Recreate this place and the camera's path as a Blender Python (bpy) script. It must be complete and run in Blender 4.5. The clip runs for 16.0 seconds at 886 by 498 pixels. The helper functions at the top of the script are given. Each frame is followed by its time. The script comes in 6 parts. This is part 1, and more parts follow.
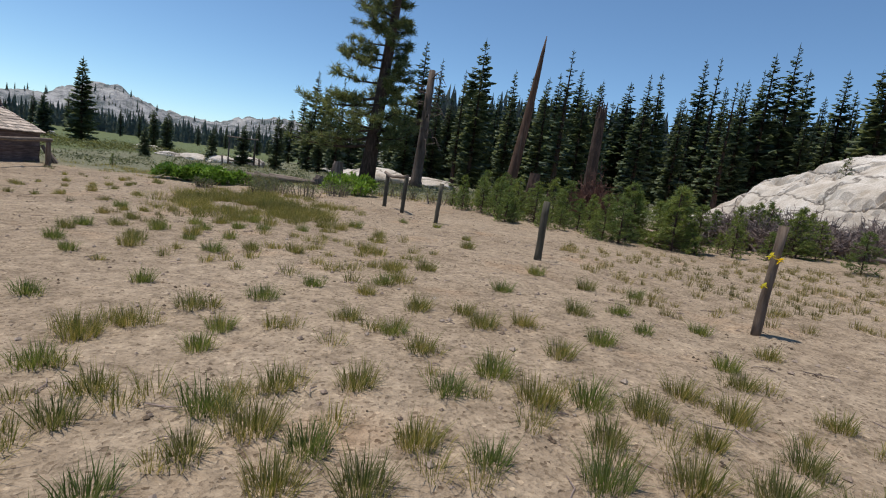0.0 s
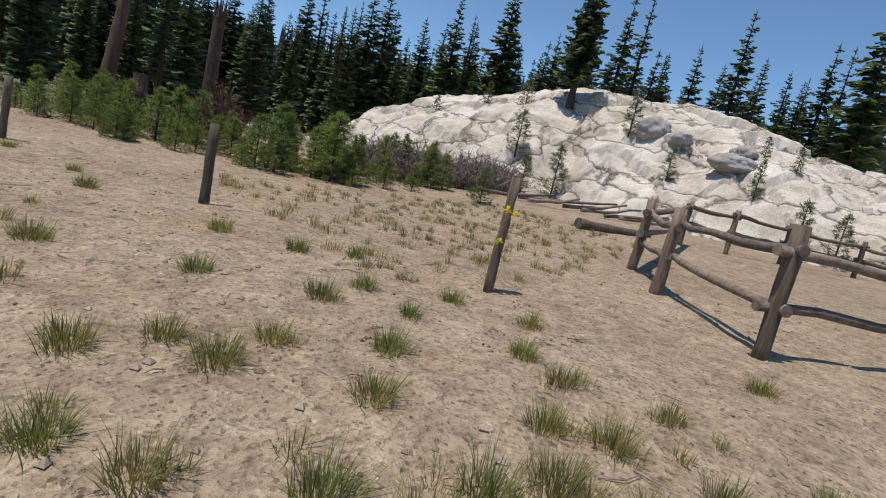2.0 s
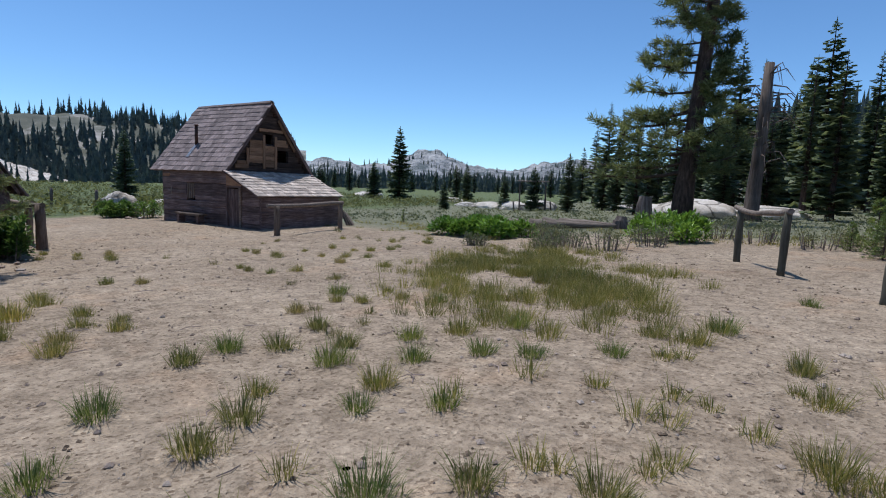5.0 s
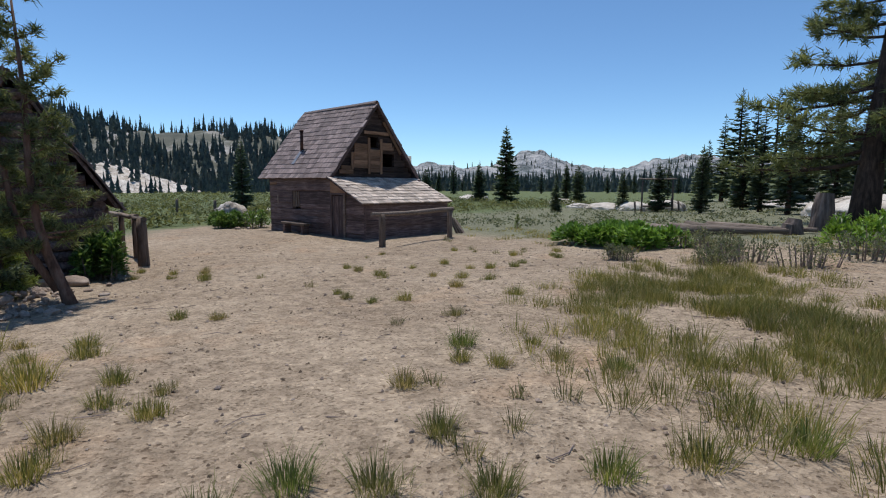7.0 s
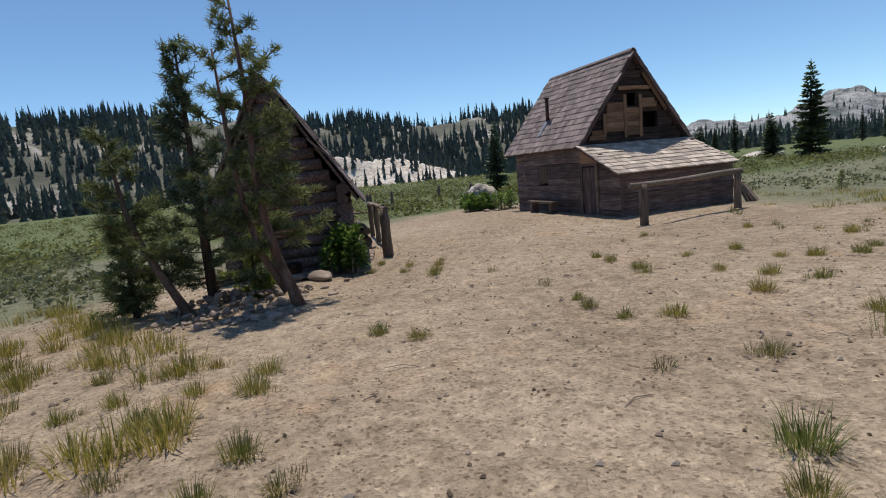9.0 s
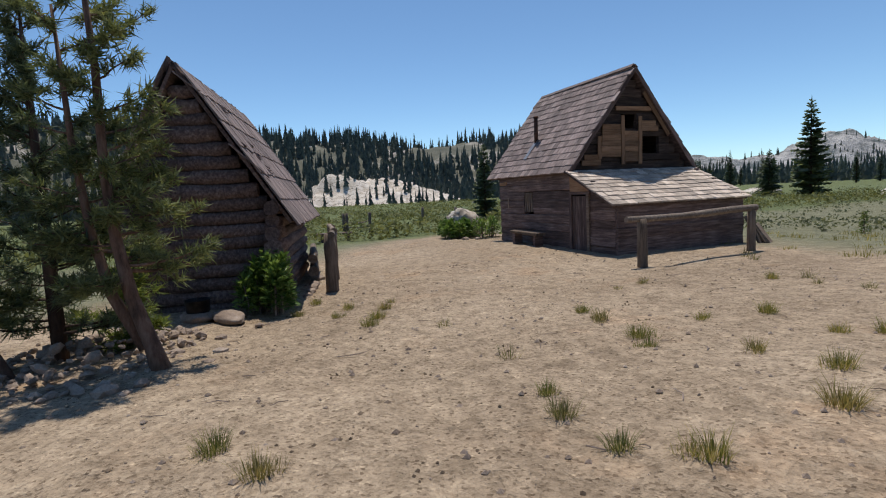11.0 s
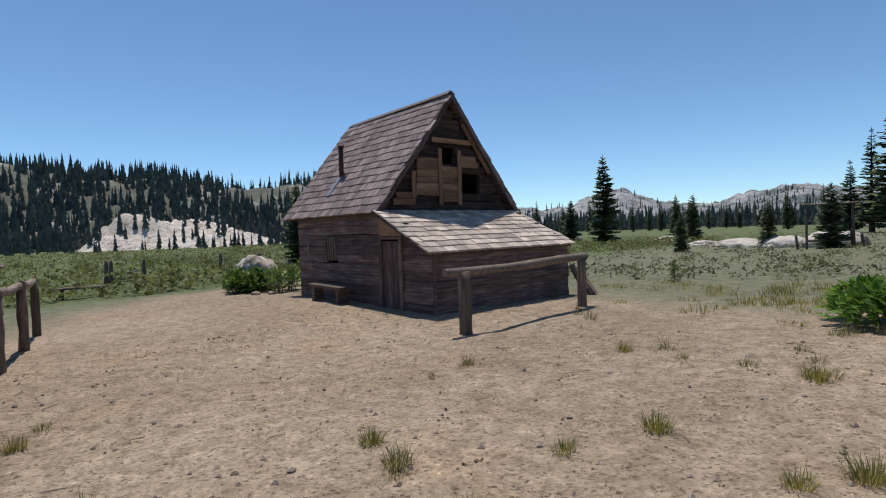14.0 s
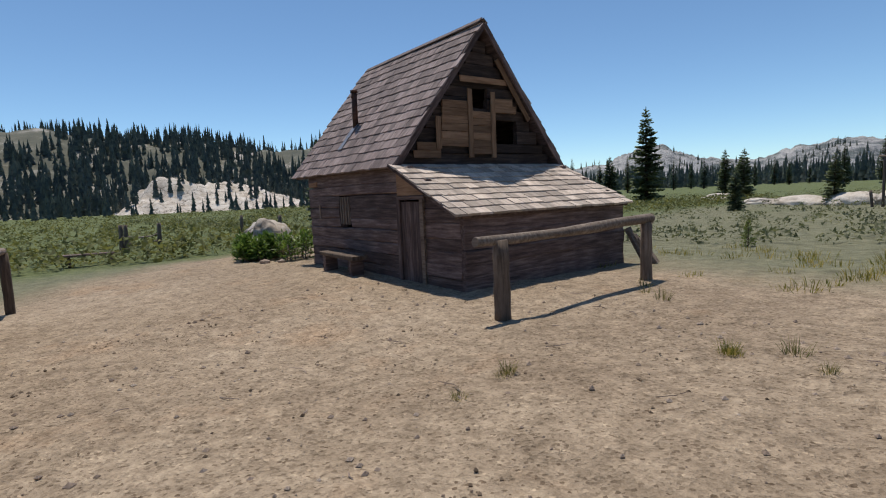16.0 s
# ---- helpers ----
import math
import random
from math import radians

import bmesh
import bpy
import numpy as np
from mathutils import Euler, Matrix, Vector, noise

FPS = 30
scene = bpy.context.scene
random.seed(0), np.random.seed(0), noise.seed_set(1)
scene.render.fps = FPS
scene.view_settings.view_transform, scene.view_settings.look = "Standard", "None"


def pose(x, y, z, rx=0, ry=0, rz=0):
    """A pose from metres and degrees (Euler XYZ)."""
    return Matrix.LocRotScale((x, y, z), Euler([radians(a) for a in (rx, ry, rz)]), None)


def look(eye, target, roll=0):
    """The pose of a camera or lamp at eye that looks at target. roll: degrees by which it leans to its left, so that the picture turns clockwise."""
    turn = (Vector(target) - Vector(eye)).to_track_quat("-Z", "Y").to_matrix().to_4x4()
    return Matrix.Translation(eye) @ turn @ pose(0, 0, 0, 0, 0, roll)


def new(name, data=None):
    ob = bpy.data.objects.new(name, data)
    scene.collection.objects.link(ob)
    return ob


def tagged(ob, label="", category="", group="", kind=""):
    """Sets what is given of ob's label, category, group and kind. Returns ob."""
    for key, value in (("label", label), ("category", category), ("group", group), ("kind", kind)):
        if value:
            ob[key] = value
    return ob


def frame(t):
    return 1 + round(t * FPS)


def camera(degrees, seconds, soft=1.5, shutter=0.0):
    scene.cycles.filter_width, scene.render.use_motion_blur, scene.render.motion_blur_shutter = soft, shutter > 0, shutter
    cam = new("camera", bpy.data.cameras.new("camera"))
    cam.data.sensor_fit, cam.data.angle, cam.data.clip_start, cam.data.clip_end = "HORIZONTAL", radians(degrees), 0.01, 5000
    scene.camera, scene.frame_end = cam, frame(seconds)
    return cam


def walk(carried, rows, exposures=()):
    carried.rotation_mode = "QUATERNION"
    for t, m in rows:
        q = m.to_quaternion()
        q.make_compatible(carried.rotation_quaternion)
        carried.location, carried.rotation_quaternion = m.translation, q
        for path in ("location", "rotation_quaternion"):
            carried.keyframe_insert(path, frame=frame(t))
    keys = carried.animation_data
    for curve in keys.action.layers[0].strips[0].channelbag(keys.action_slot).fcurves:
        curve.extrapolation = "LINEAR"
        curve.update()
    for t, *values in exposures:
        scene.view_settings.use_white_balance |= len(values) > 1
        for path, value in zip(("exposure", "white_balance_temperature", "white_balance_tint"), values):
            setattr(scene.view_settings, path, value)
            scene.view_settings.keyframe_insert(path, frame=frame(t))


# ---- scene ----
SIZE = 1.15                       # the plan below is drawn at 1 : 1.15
cam = camera(79.6, 16.0, soft=1.1)
PATH = [
    (0, (-2.24, 3.379, 1.307), (-2.166, 5.358, 1.026), 7.8),
    (0.5, (-2.414, 3.741, 1.315), (-1.618, 5.556, 1.046), 8.2),
    (1, (-2.527, 4.292, 1.311), (-1.476, 5.973, 1.048), 9.1),
    (1.5, (-2.63, 4.816, 1.269), (-1.442, 6.413, 1.073), 10.8),
    (2, (-2.66, 5.319, 1.267), (-1.284, 6.733, 0.938), 12.6),
    (2.5, (-2.787, 5.854, 1.252), (-1.36, 7.24, 1.043), 13.4),
    (3, (-2.856, 6.284, 1.255), (-1.461, 7.706, 1.065), 9.6),
    (3.5, (-2.973, 6.778, 1.288), (-1.833, 8.409, 1.076), 8.4),
    (4, (-3.159, 7.271, 1.294), (-2.714, 9.205, 1.046), 6.6),
    (4.5, (-3.279, 7.732, 1.302), (-3.565, 9.694, 1.038), 4.1),
    (5, (-3.515, 8.194, 1.287), (-4.489, 9.925, 1.052), 2.0),
    (7.5, (-5.409, 10.045, 1.289), (-6.879, 11.38, 1.055), -0.7),
    (8, (-5.739, 10.39, 1.236), (-7.491, 11.33, 1.021), -3.7),
    (10.5, (-7.585, 12.137, 1.195), (-9.45, 12.794, 0.898), -5.7),
    (11, (-7.992, 12.424, 1.157), (-9.832, 13.182, 0.951), -2.7),
    (11.5, (-8.335, 12.716, 1.136), (-10.016, 13.773, 0.906), -2.5),
    (12, (-8.733, 12.985, 1.116), (-10.406, 14.073, 0.981), 0.6),
    (12.5, (-9.043, 13.324, 1.116), (-10.618, 14.548, 0.975), -0.9),
    (13, (-9.376, 13.682, 1.119), (-10.864, 15.009, 0.964), 0.6),
    (13.5, (-9.742, 13.982, 1.112), (-11.206, 15.339, 0.988), -0.5),
    (14, (-10.039, 14.324, 1.109), (-11.549, 15.634, 1.044), -1.9),
    (14.5, (-10.274, 14.483, 1.067), (-11.796, 15.779, 1.012), -0.3),
    (15, (-10.707, 14.939, 1.074), (-12.326, 16.094, 0.863), -2.9),
    (15.5, (-10.978, 15.207, 1.078), (-12.561, 16.414, 0.881), -1.8),
    (16, (-11.288, 15.438, 1.07), (-12.87, 16.644, 0.862), -2.5),
]
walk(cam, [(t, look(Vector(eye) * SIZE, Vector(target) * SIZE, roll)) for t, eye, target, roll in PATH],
     [(0.0, 0.0, 6600, 10), (1.5, 0.08, 6650, 10), (3.0, 0.02, 6500, 10), (4.0, -0.06, 6050, 10), (4.5, -0.03, 5800, 10), (5.0, 0.02, 5800, 10), (7.5, 0.0, 6350, 10),
      (8.0, 0.02, 6500, 10), (11.0, 0.02, 6650, 10), (14.0, -0.04, 6450, 10), (16.0, -0.04, 6700, 10)])

# ---- world, sun ----
SUN_AZ = Vector((-0.95, 0.32, 0)).normalized()
SUN_EL = radians(73.5)
to_sun = Vector((SUN_AZ.x * math.cos(SUN_EL), SUN_AZ.y * math.cos(SUN_EL), math.sin(SUN_EL)))
world = bpy.data.worlds.new("world")
scene.world = world
world.use_nodes = True
wn = world.node_tree
sky = wn.nodes.new("ShaderNodeTexSky")
sky.sky_type = "NISHITA"
sky.sun_disc = False
sky.sun_elevation = SUN_EL
sky.sun_rotation = math.atan2(to_sun.x, to_sun.y)
sky.altitude = 2500
sky.air_density, sky.dust_density, sky.ozone_density = 1.0, 0.25, 1.6
tint = wn.nodes.new("ShaderNodeMix")
tint.data_type, tint.blend_type = "RGBA", "MULTIPLY"
tint.inputs[0].default_value = 1.0
tint.inputs[7].default_value = (0.79, 0.96, 1.03, 1)
wn.links.new(sky.outputs[0], tint.inputs[6])
wn.links.new(tint.outputs[2], wn.nodes["Background"].inputs[0])
wn.nodes["Background"].inputs[1].default_value = 0.132
sun_data = bpy.data.lights.new("sun", "SUN")
sun_data.energy, sun_data.angle, sun_data.color = 3.95, radians(0.5), (1.0, 0.94, 0.86)
sun = new("sun", sun_data)
sun.matrix_world = look((0, 0, 60), Vector((0, 0, 60)) - to_sun)


# ---- materials ----
class Mat:
    """A node material, written from the surface back."""

    def __init__(self, name, rough=0.8, metal=0.0):
        self.m = bpy.data.materials.new(name)
        self.m.use_nodes = True
        self.t = self.m.node_tree
        self.b = self.t.nodes["Principled BSDF"]
        self.b.inputs["Roughness"].default_value = rough
        self.b.inputs["Metallic"].default_value = metal
        self.b.inputs["Specular IOR Level"].default_value = 0.25

    def node(self, kind, **values):
        n = self.t.nodes.new(kind)
        for k, v in values.items():
            n.inputs[k.replace("_", " ")].default_value = v
        return n

    def link(self, a, b):
        self.t.links.new(a, b)

    def coords(self, scale=(1, 1, 1), world_space=False):
        mp = self.t.nodes.new("ShaderNodeMapping")
        mp.inputs["Scale"].default_value = scale
        if world_space:
            self.link(self.t.nodes.new("ShaderNodeNewGeometry").outputs["Position"], mp.inputs["Vector"])
        else:
            self.link(self.t.nodes.new("ShaderNodeTexCoord").outputs["Object"], mp.inputs["Vector"])
        return mp.outputs[0]

    def noise(self, vec, scale, detail=4, rough=0.6):
        n = self.node("ShaderNodeTexNoise", Scale=scale, Detail=detail, Roughness=rough)
        self.link(vec, n.inputs["Vector"])
        return n.outputs["Fac"]

    def ramp(self, fac, stops):
        r = self.t.nodes.new("ShaderNodeValToRGB")
        while len(r.color_ramp.elements) < len(stops):
            r.color_ramp.elements.new(0.5)
        for e, (p, c) in zip(r.color_ramp.elements, stops):
            e.position = p
            e.color = (*c, 1) if len(c) == 3 else c
        self.link(fac, r.inputs[0])
        return r.outputs[0]

    def mix(self, fac, a, b, mode="MIX"):
        n = self.t.nodes.new("ShaderNodeMix")
        n.data_type, n.blend_type = "RGBA", mode
        for s, v in ((0, fac), (6, a), (7, b)):
            if hasattr(v, "links"):
                self.link(v, n.inputs[s])
            else:
                n.inputs[s].default_value = v if s == 0 else (*v, 1)
        return n.outputs[2]

    def math(self, op, a, b=0.0):
        n = self.t.nodes.new("ShaderNodeMath")
        n.operation = op
        for s, v in ((0, a), (1, b)):
            if hasattr(v, "links"):
                self.link(v, n.inputs[s])
            else:
                n.inputs[s].default_value = v
        return n.outputs[0]

    def bump(self, height, strength, distance):
        n = self.node("ShaderNodeBump", Strength=strength, Distance=distance)
        self.link(height, n.inputs["Height"])
        old = self.b.inputs["Normal"].links
        if old:
            self.link(old[0].from_socket, n.inputs["Normal"])
        self.link(n.outputs[0], self.b.inputs["Normal"])

    def color(self, c):
        self.link(c, self.b.inputs["Base Color"])
        return self.m

    def random(self):
        return self.t.nodes.new("ShaderNodeObjectInfo").outputs["Random"]

    def island(self):
        return self.t.nodes.new("ShaderNodeNewGeometry").outputs["Random Per Island"]


def wood_mat(name, dark, mid, light, grain=(1.2, 14, 14), by_piece=True, bump=0.5):
    """Weathered timber, its grain along the piece's x."""
    k = Mat(name, 0.85)
    v = k.coords(grain)
    if by_piece:
        off = k.t.nodes.new("ShaderNodeVectorMath")
        off.operation = "ADD"
        k.link(v, off.inputs[0])
        r = k.math("MULTIPLY", k.math("ADD", k.random(), k.island()), 37.0)
        k.link(r, off.inputs[1])
        v = off.outputs[0]
    a = k.noise(v, 1.6, 6, 0.7)
    c = k.ramp(a, [(0.3, dark), (0.5, mid), (0.72, light)])
    blot = k.noise(k.coords((1, 1, 1)), 1.3, 3)
    c = k.mix(k.ramp(blot, [(0.35, (0, 0, 0)), (0.7, (0.55, 0.55, 0.55))]), c, dark)
    if by_piece:
        tone = k.ramp(k.math("FRACT", k.math("ADD", k.math("MULTIPLY", k.random(), 7.0), k.island())), [(0, (0.62, 0.6, 0.58)), (1, (1.25, 1.2, 1.15))])
        c = k.mix(1.0, c, tone, "MULTIPLY")
    k.bump(a, bump, 0.02)
    return k.color(c)


M = {}
M["shingle"] = wood_mat("weathered_shingle", (0.11, 0.086, 0.084), (0.265, 0.214, 0.206), (0.42, 0.353, 0.34), (14, 2.0, 14))
M["shingle_pale"] = wood_mat("sun_bleached_shingle", (0.3, 0.25, 0.215), (0.55, 0.475, 0.41), (0.7, 0.63, 0.56), (14, 2.0, 14))
M["log"] = wood_mat("dark_aged_log", (0.05, 0.036, 0.034), (0.175, 0.125, 0.115), (0.36, 0.28, 0.262))
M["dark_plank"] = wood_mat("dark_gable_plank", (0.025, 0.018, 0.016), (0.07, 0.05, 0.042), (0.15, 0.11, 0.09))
M["board"] = wood_mat("brown_board", (0.15, 0.085, 0.05), (0.31, 0.19, 0.115), (0.43, 0.28, 0.18))
M["pole"] = wood_mat("grey_pole", (0.1, 0.078, 0.062), (0.24, 0.195, 0.16), (0.4, 0.34, 0.29))
M["post"] = wood_mat("weathered_post", (0.075, 0.056, 0.044), (0.2, 0.155, 0.122), (0.33, 0.27, 0.225), (14, 14, 1.5))
M["green_post"] = wood_mat("lichen_green_post", (0.05, 0.045, 0.035), (0.11, 0.105, 0.08), (0.19, 0.18, 0.14), (14, 14, 1.5))
M["bark"] = wood_mat("pine_bark", (0.03, 0.02, 0.016), (0.095, 0.06, 0.046), (0.19, 0.13, 0.1), (7, 7, 1.6), False, 0.9)
M["red_bark"] = wood_mat("reddish_pine_bark", (0.05, 0.03, 0.022), (0.16, 0.095, 0.068), (0.27, 0.185, 0.14), (9, 9, 2.2), False, 0.9)
M["snag"] = wood_mat("bare_snag_wood", (0.045, 0.025, 0.018), (0.13, 0.075, 0.05), (0.24, 0.165, 0.12), (9, 9, 0.6), False, 0.8)
M["grey_snag"] = wood_mat("grey_snag_wood", (0.05, 0.036, 0.03), (0.15, 0.115, 0.095), (0.27, 0.22, 0.19), (9, 9, 0.6), False, 0.8)
M["twig"] = wood_mat("dry_grey_twig", (0.13, 0.1, 0.09), (0.27, 0.215, 0.195), (0.42, 0.35, 0.32), (3, 3, 3), True, 0.2)
M["red_twig"] = wood_mat("dry_rust_twig", (0.09, 0.045, 0.035), (0.2, 0.11, 0.085), (0.3, 0.18, 0.14), (3, 3, 3), True, 0.2)


def foliage(name, dark, mid, light, rough=0.55, patch=0.6):
    k = Mat(name, rough)
    c = k.ramp(k.island(), [(0.0, dark), (0.5, mid), (1.0, light)])
    n = k.noise(k.coords((1, 1, 1)), patch, 2)
    c = k.mix(1.0, c, k.ramp(n, [(0.3, (0.65, 0.68, 0.7)), (0.7, (1.25, 1.2, 1.1))]), "MULTIPLY")
    tone = k.ramp(k.random(), [(0, (0.8, 0.85, 0.88)), (1, (1.2, 1.12, 1.0))])
    c = k.mix(1.0, c, tone, "MULTIPLY")
    tr = k.t.nodes.new("ShaderNodeBsdfTranslucent")
    k.link(k.mix(1.0, c, (1.25, 1.2, 0.8), "MULTIPLY"), tr.inputs["Color"])
    both = k.t.nodes.new("ShaderNodeMixShader")
    both.inputs[0].default_value = 0.38
    k.link(k.b.outputs[0], both.inputs[1])
    k.link(tr.outputs[0], both.inputs[2])
    k.link(both.outputs[0], k.t.nodes["Material Output"].inputs["Surface"])
    return k.color(c)


M["needle"] = foliage("fir_needles", (0.072, 0.098, 0.07), (0.12, 0.16, 0.1), (0.195, 0.235, 0.14))
M["pine_needle"] = foliage("pine_needles", (0.085, 0.112, 0.06), (0.15, 0.185, 0.09), (0.24, 0.275, 0.135))
M["young_needle"] = foliage("young_pine_needles", (0.1, 0.145, 0.045), (0.175, 0.235, 0.07), (0.28, 0.34, 0.12))
# lighter, bluer needles: aerial haze over the far woods put into the colour
M["hazy_needle"] = foliage("haze_tinted_needles", (0.085, 0.11, 0.112), (0.12, 0.15, 0.142), (0.17, 0.195, 0.17))
M["leaf"] = foliage("broad_green_leaves", (0.09, 0.17, 0.025), (0.17, 0.3, 0.05), (0.27, 0.41, 0.1), 0.4)
M["shrub_leaf"] = foliage("glossy_shrub_leaves", (0.06, 0.12, 0.03), (0.115, 0.2, 0.05), (0.2, 0.3, 0.1), 0.35)
M["sage"] = foliage("sage_leaves", (0.1, 0.115, 0.07), (0.17, 0.185, 0.115), (0.26, 0.265, 0.175), 0.8)
M["meadow"] = foliage("meadow_willow", (0.085, 0.1, 0.05), (0.13, 0.152, 0.072), (0.19, 0.205, 0.105), 0.8)
M["grass"] = foliage("bunch_grass", (0.1, 0.13, 0.035), (0.21, 0.21, 0.075), (0.4, 0.34, 0.17), 0.7)
M["bright_grass"] = foliage("fresh_green_grass", (0.09, 0.14, 0.035), (0.17, 0.215, 0.065), (0.3, 0.3, 0.125), 0.6)
M["dry_grass"] = foliage("pale_dry_grass", (0.12, 0.125, 0.05), (0.24, 0.215, 0.1), (0.42, 0.35, 0.19), 0.7)
M["grass_patch"] = foliage("olive_meadow_grass", (0.12, 0.145, 0.035), (0.24, 0.225, 0.07), (0.43, 0.35, 0.155), 0.7)
M["flower"] = foliage("yellow_plastic_tag", (0.75, 0.6, 0.02), (0.8, 0.68, 0.03), (0.85, 0.72, 0.05), 0.5)


def rock_mat(name, dark, mid, light, crack=0.0, size=1.0):
    k = Mat(name, 0.9)
    v = k.coords((size, size, size), True)
    a = k.noise(v, 0.45, 6, 0.65)
    c = k.ramp(a, [(0.3, dark), (0.5, mid), (0.68, light)])
    fine = k.noise(v, 14, 5, 0.7)
    c = k.mix(1.0, c, k.ramp(fine, [(0.3, (0.72, 0.71, 0.7)), (0.62, (1.1, 1.1, 1.1))]), "MULTIPLY")
    streak = k.noise(k.coords((1.6 * size, 1.6 * size, 0.35 * size), True), 1.0, 4)
    c = k.mix(k.ramp(streak, [(0.55, (0, 0, 0)), (0.75, (0.5, 0.5, 0.5))]), c, (dark[0] * 0.8, dark[1] * 0.76, dark[2] * 0.7))
    k.bump(fine, 0.4, 0.05 / size)
    if crack:
        vo = k.node("ShaderNodeTexVoronoi", Scale=0.34)
        vo.feature = "DISTANCE_TO_EDGE"
        warp = k.node("ShaderNodeTexNoise", Scale=0.9, Detail=4.0)
        k.link(v, warp.inputs["Vector"])
        add = k.t.nodes.new("ShaderNodeVectorMath")
        add.operation = "MULTIPLY_ADD"
        k.link(warp.outputs["Color"], add.inputs[0])
        add.inputs[1].default_value = (1.6, 1.6, 1.6)
        k.link(k.coords((0.55, 0.55, 1.7), True), add.inputs[2])
        k.link(add.outputs[0], vo.inputs["Vector"])
        line = k.ramp(vo.outputs["Distance"], [(0.0, (1, 1, 1)), (0.035, (0, 0, 0))])
        line = k.math("MULTIPLY", line, k.ramp(k.noise(v, 0.5, 3), [(0.3, (0, 0, 0)), (0.42, (1, 1, 1))]))
        lich = k.noise(v, 1.4, 6, 0.7)
        c = k.mix(k.ramp(lich, [(0.52, (0, 0, 0)), (0.66, (0.6, 0.6, 0.6))]), c, (0.36, 0.3, 0.225))
        c = k.mix(k.math("MULTIPLY", line, crack), c, (0.1, 0.085, 0.07))
        k.bump(k.ramp(vo.outputs["Distance"], [(0, (0, 0, 0)), (0.06, (1, 1, 1))]), 0.35, 0.15)
    return k.color(c)


M["granite"] = rock_mat("pale_granite", (0.38, 0.32, 0.255), (0.58, 0.52, 0.45), (0.7, 0.655, 0.595), 0.9)
M["grey_rock"] = rock_mat("grey_granite_boulder", (0.22, 0.2, 0.19), (0.36, 0.34, 0.32), (0.47, 0.45, 0.43), 0.0, 1.5)
M["stone"] = rock_mat("broken_pale_stone", (0.19, 0.14, 0.105), (0.31, 0.24, 0.19), (0.46, 0.385, 0.32), 0.0, 3.0)

# ground: sand near the yard, sage and green meadow further out
k = Mat("sandy_ground", 0.95)
v = k.coords((1, 1, 1), True)
big = k.noise(v, 0.35, 4)
c = k.ramp(big, [(0.3, (0.295, 0.224, 0.154)), (0.52, (0.36, 0.28, 0.196)), (0.72, (0.42, 0.332, 0.238))])
red = k.noise(k.coords((1, 1, 0.2), True), 0.55, 5, 0.65)
c = k.mix(k.ramp(red, [(0.56, (0, 0, 0)), (0.72, (0.6, 0.6, 0.6))]), c, (0.42, 0.275, 0.165))
mottle = k.noise(v, 5.0, 5, 0.7)
c = k.mix(1.0, c, k.ramp(mottle, [(0.32, (0.64, 0.62, 0.6)), (0.62, (1.13, 1.13, 1.13))]), "MULTIPLY")
grit = k.node("ShaderNodeTexVoronoi", Scale=42.0)
k.link(v, grit.inputs["Vector"])
c = k.mix(1.0, c, k.ramp(grit.outputs["Color"], [(0.07, (0.42, 0.38, 0.35)), (0.3, (0.98, 0.98, 0.98)), (0.85, (1.05, 1.05, 1.05)), (0.97, (1.5, 1.5, 1.5))]), "MULTIPLY")
dark = k.noise(v, 1.7, 5, 0.75)
c = k.mix(k.ramp(dark, [(0.6, (0, 0, 0)), (0.74, (0.65, 0.65, 0.65))]), c, (0.21, 0.158, 0.11))
speck = k.noise(v, 17.0, 4, 0.75)
c = k.mix(1.0, c, k.ramp(speck, [(0.34, (0.7, 0.68, 0.66)), (0.5, (1.0, 1.0, 1.0)), (0.68, (1.16, 1.16, 1.16))]), "MULTIPLY")
sep = k.t.nodes.new("ShaderNodeSeparateXYZ")
k.link(v, sep.inputs[0])
edge = k.noise(v, 0.12, 4)
north = k.math("ADD", k.math("MULTIPLY", k.math("ADD", sep.outputs[1], k.math("MULTIPLY", sep.outputs[0], -0.10)), 1.0), k.math("MULTIPLY", edge, 8.0))
west = k.math("SUBTRACT", k.math("MULTIPLY", sep.outputs[0], -1.0), k.math("MULTIPLY", edge, 6.0))
south_west = k.math("SUBTRACT", k.math("ADD", k.math("MULTIPLY", sep.outputs[0], -1.0), k.math("MULTIPLY", sep.outputs[1], -1.1)), k.math("MULTIPLY", edge, 5.0))
north_m = k.ramp(k.math("DIVIDE", north, 100.0), [(0.315, (0, 0, 0)), (0.345, (1, 1, 1))])
west_m = k.ramp(k.math("DIVIDE", west, 100.0), [(0.275, (0, 0, 0)), (0.30, (1, 1, 1))])
sw_m = k.ramp(k.math("DIVIDE", k.math("ADD", south_west, 20.0), 100.0), [(0.24, (0, 0, 0)), (0.27, (1, 1, 1))])
tuft = k.noise(v, 3.0, 6, 0.75)
sage_c = k.ramp(tuft, [(0.3, (0.1, 0.095, 0.06)), (0.5, (0.17, 0.17, 0.105)), (0.7, (0.26, 0.24, 0.15))])
green_c = k.ramp(tuft, [(0.3, (0.07, 0.085, 0.035)), (0.5, (0.115, 0.14, 0.055)), (0.7, (0.175, 0.195, 0.085))])
far_c = k.mix(k.ramp(k.noise(v, 0.05, 3), [(0.6, (0, 0, 0)), (0.78, (0.7, 0.7, 0.7))]), sage_c, green_c)
c = k.mix(north_m, c, far_c)
c = k.mix(sw_m, c, sage_c)
c = k.mix(west_m, c, green_c)
k.bump(mottle, 0.9, 0.07)
k.bump(speck, 0.6, 0.03)
k.bump(grit.outputs["Distance"], 0.35, 0.02)
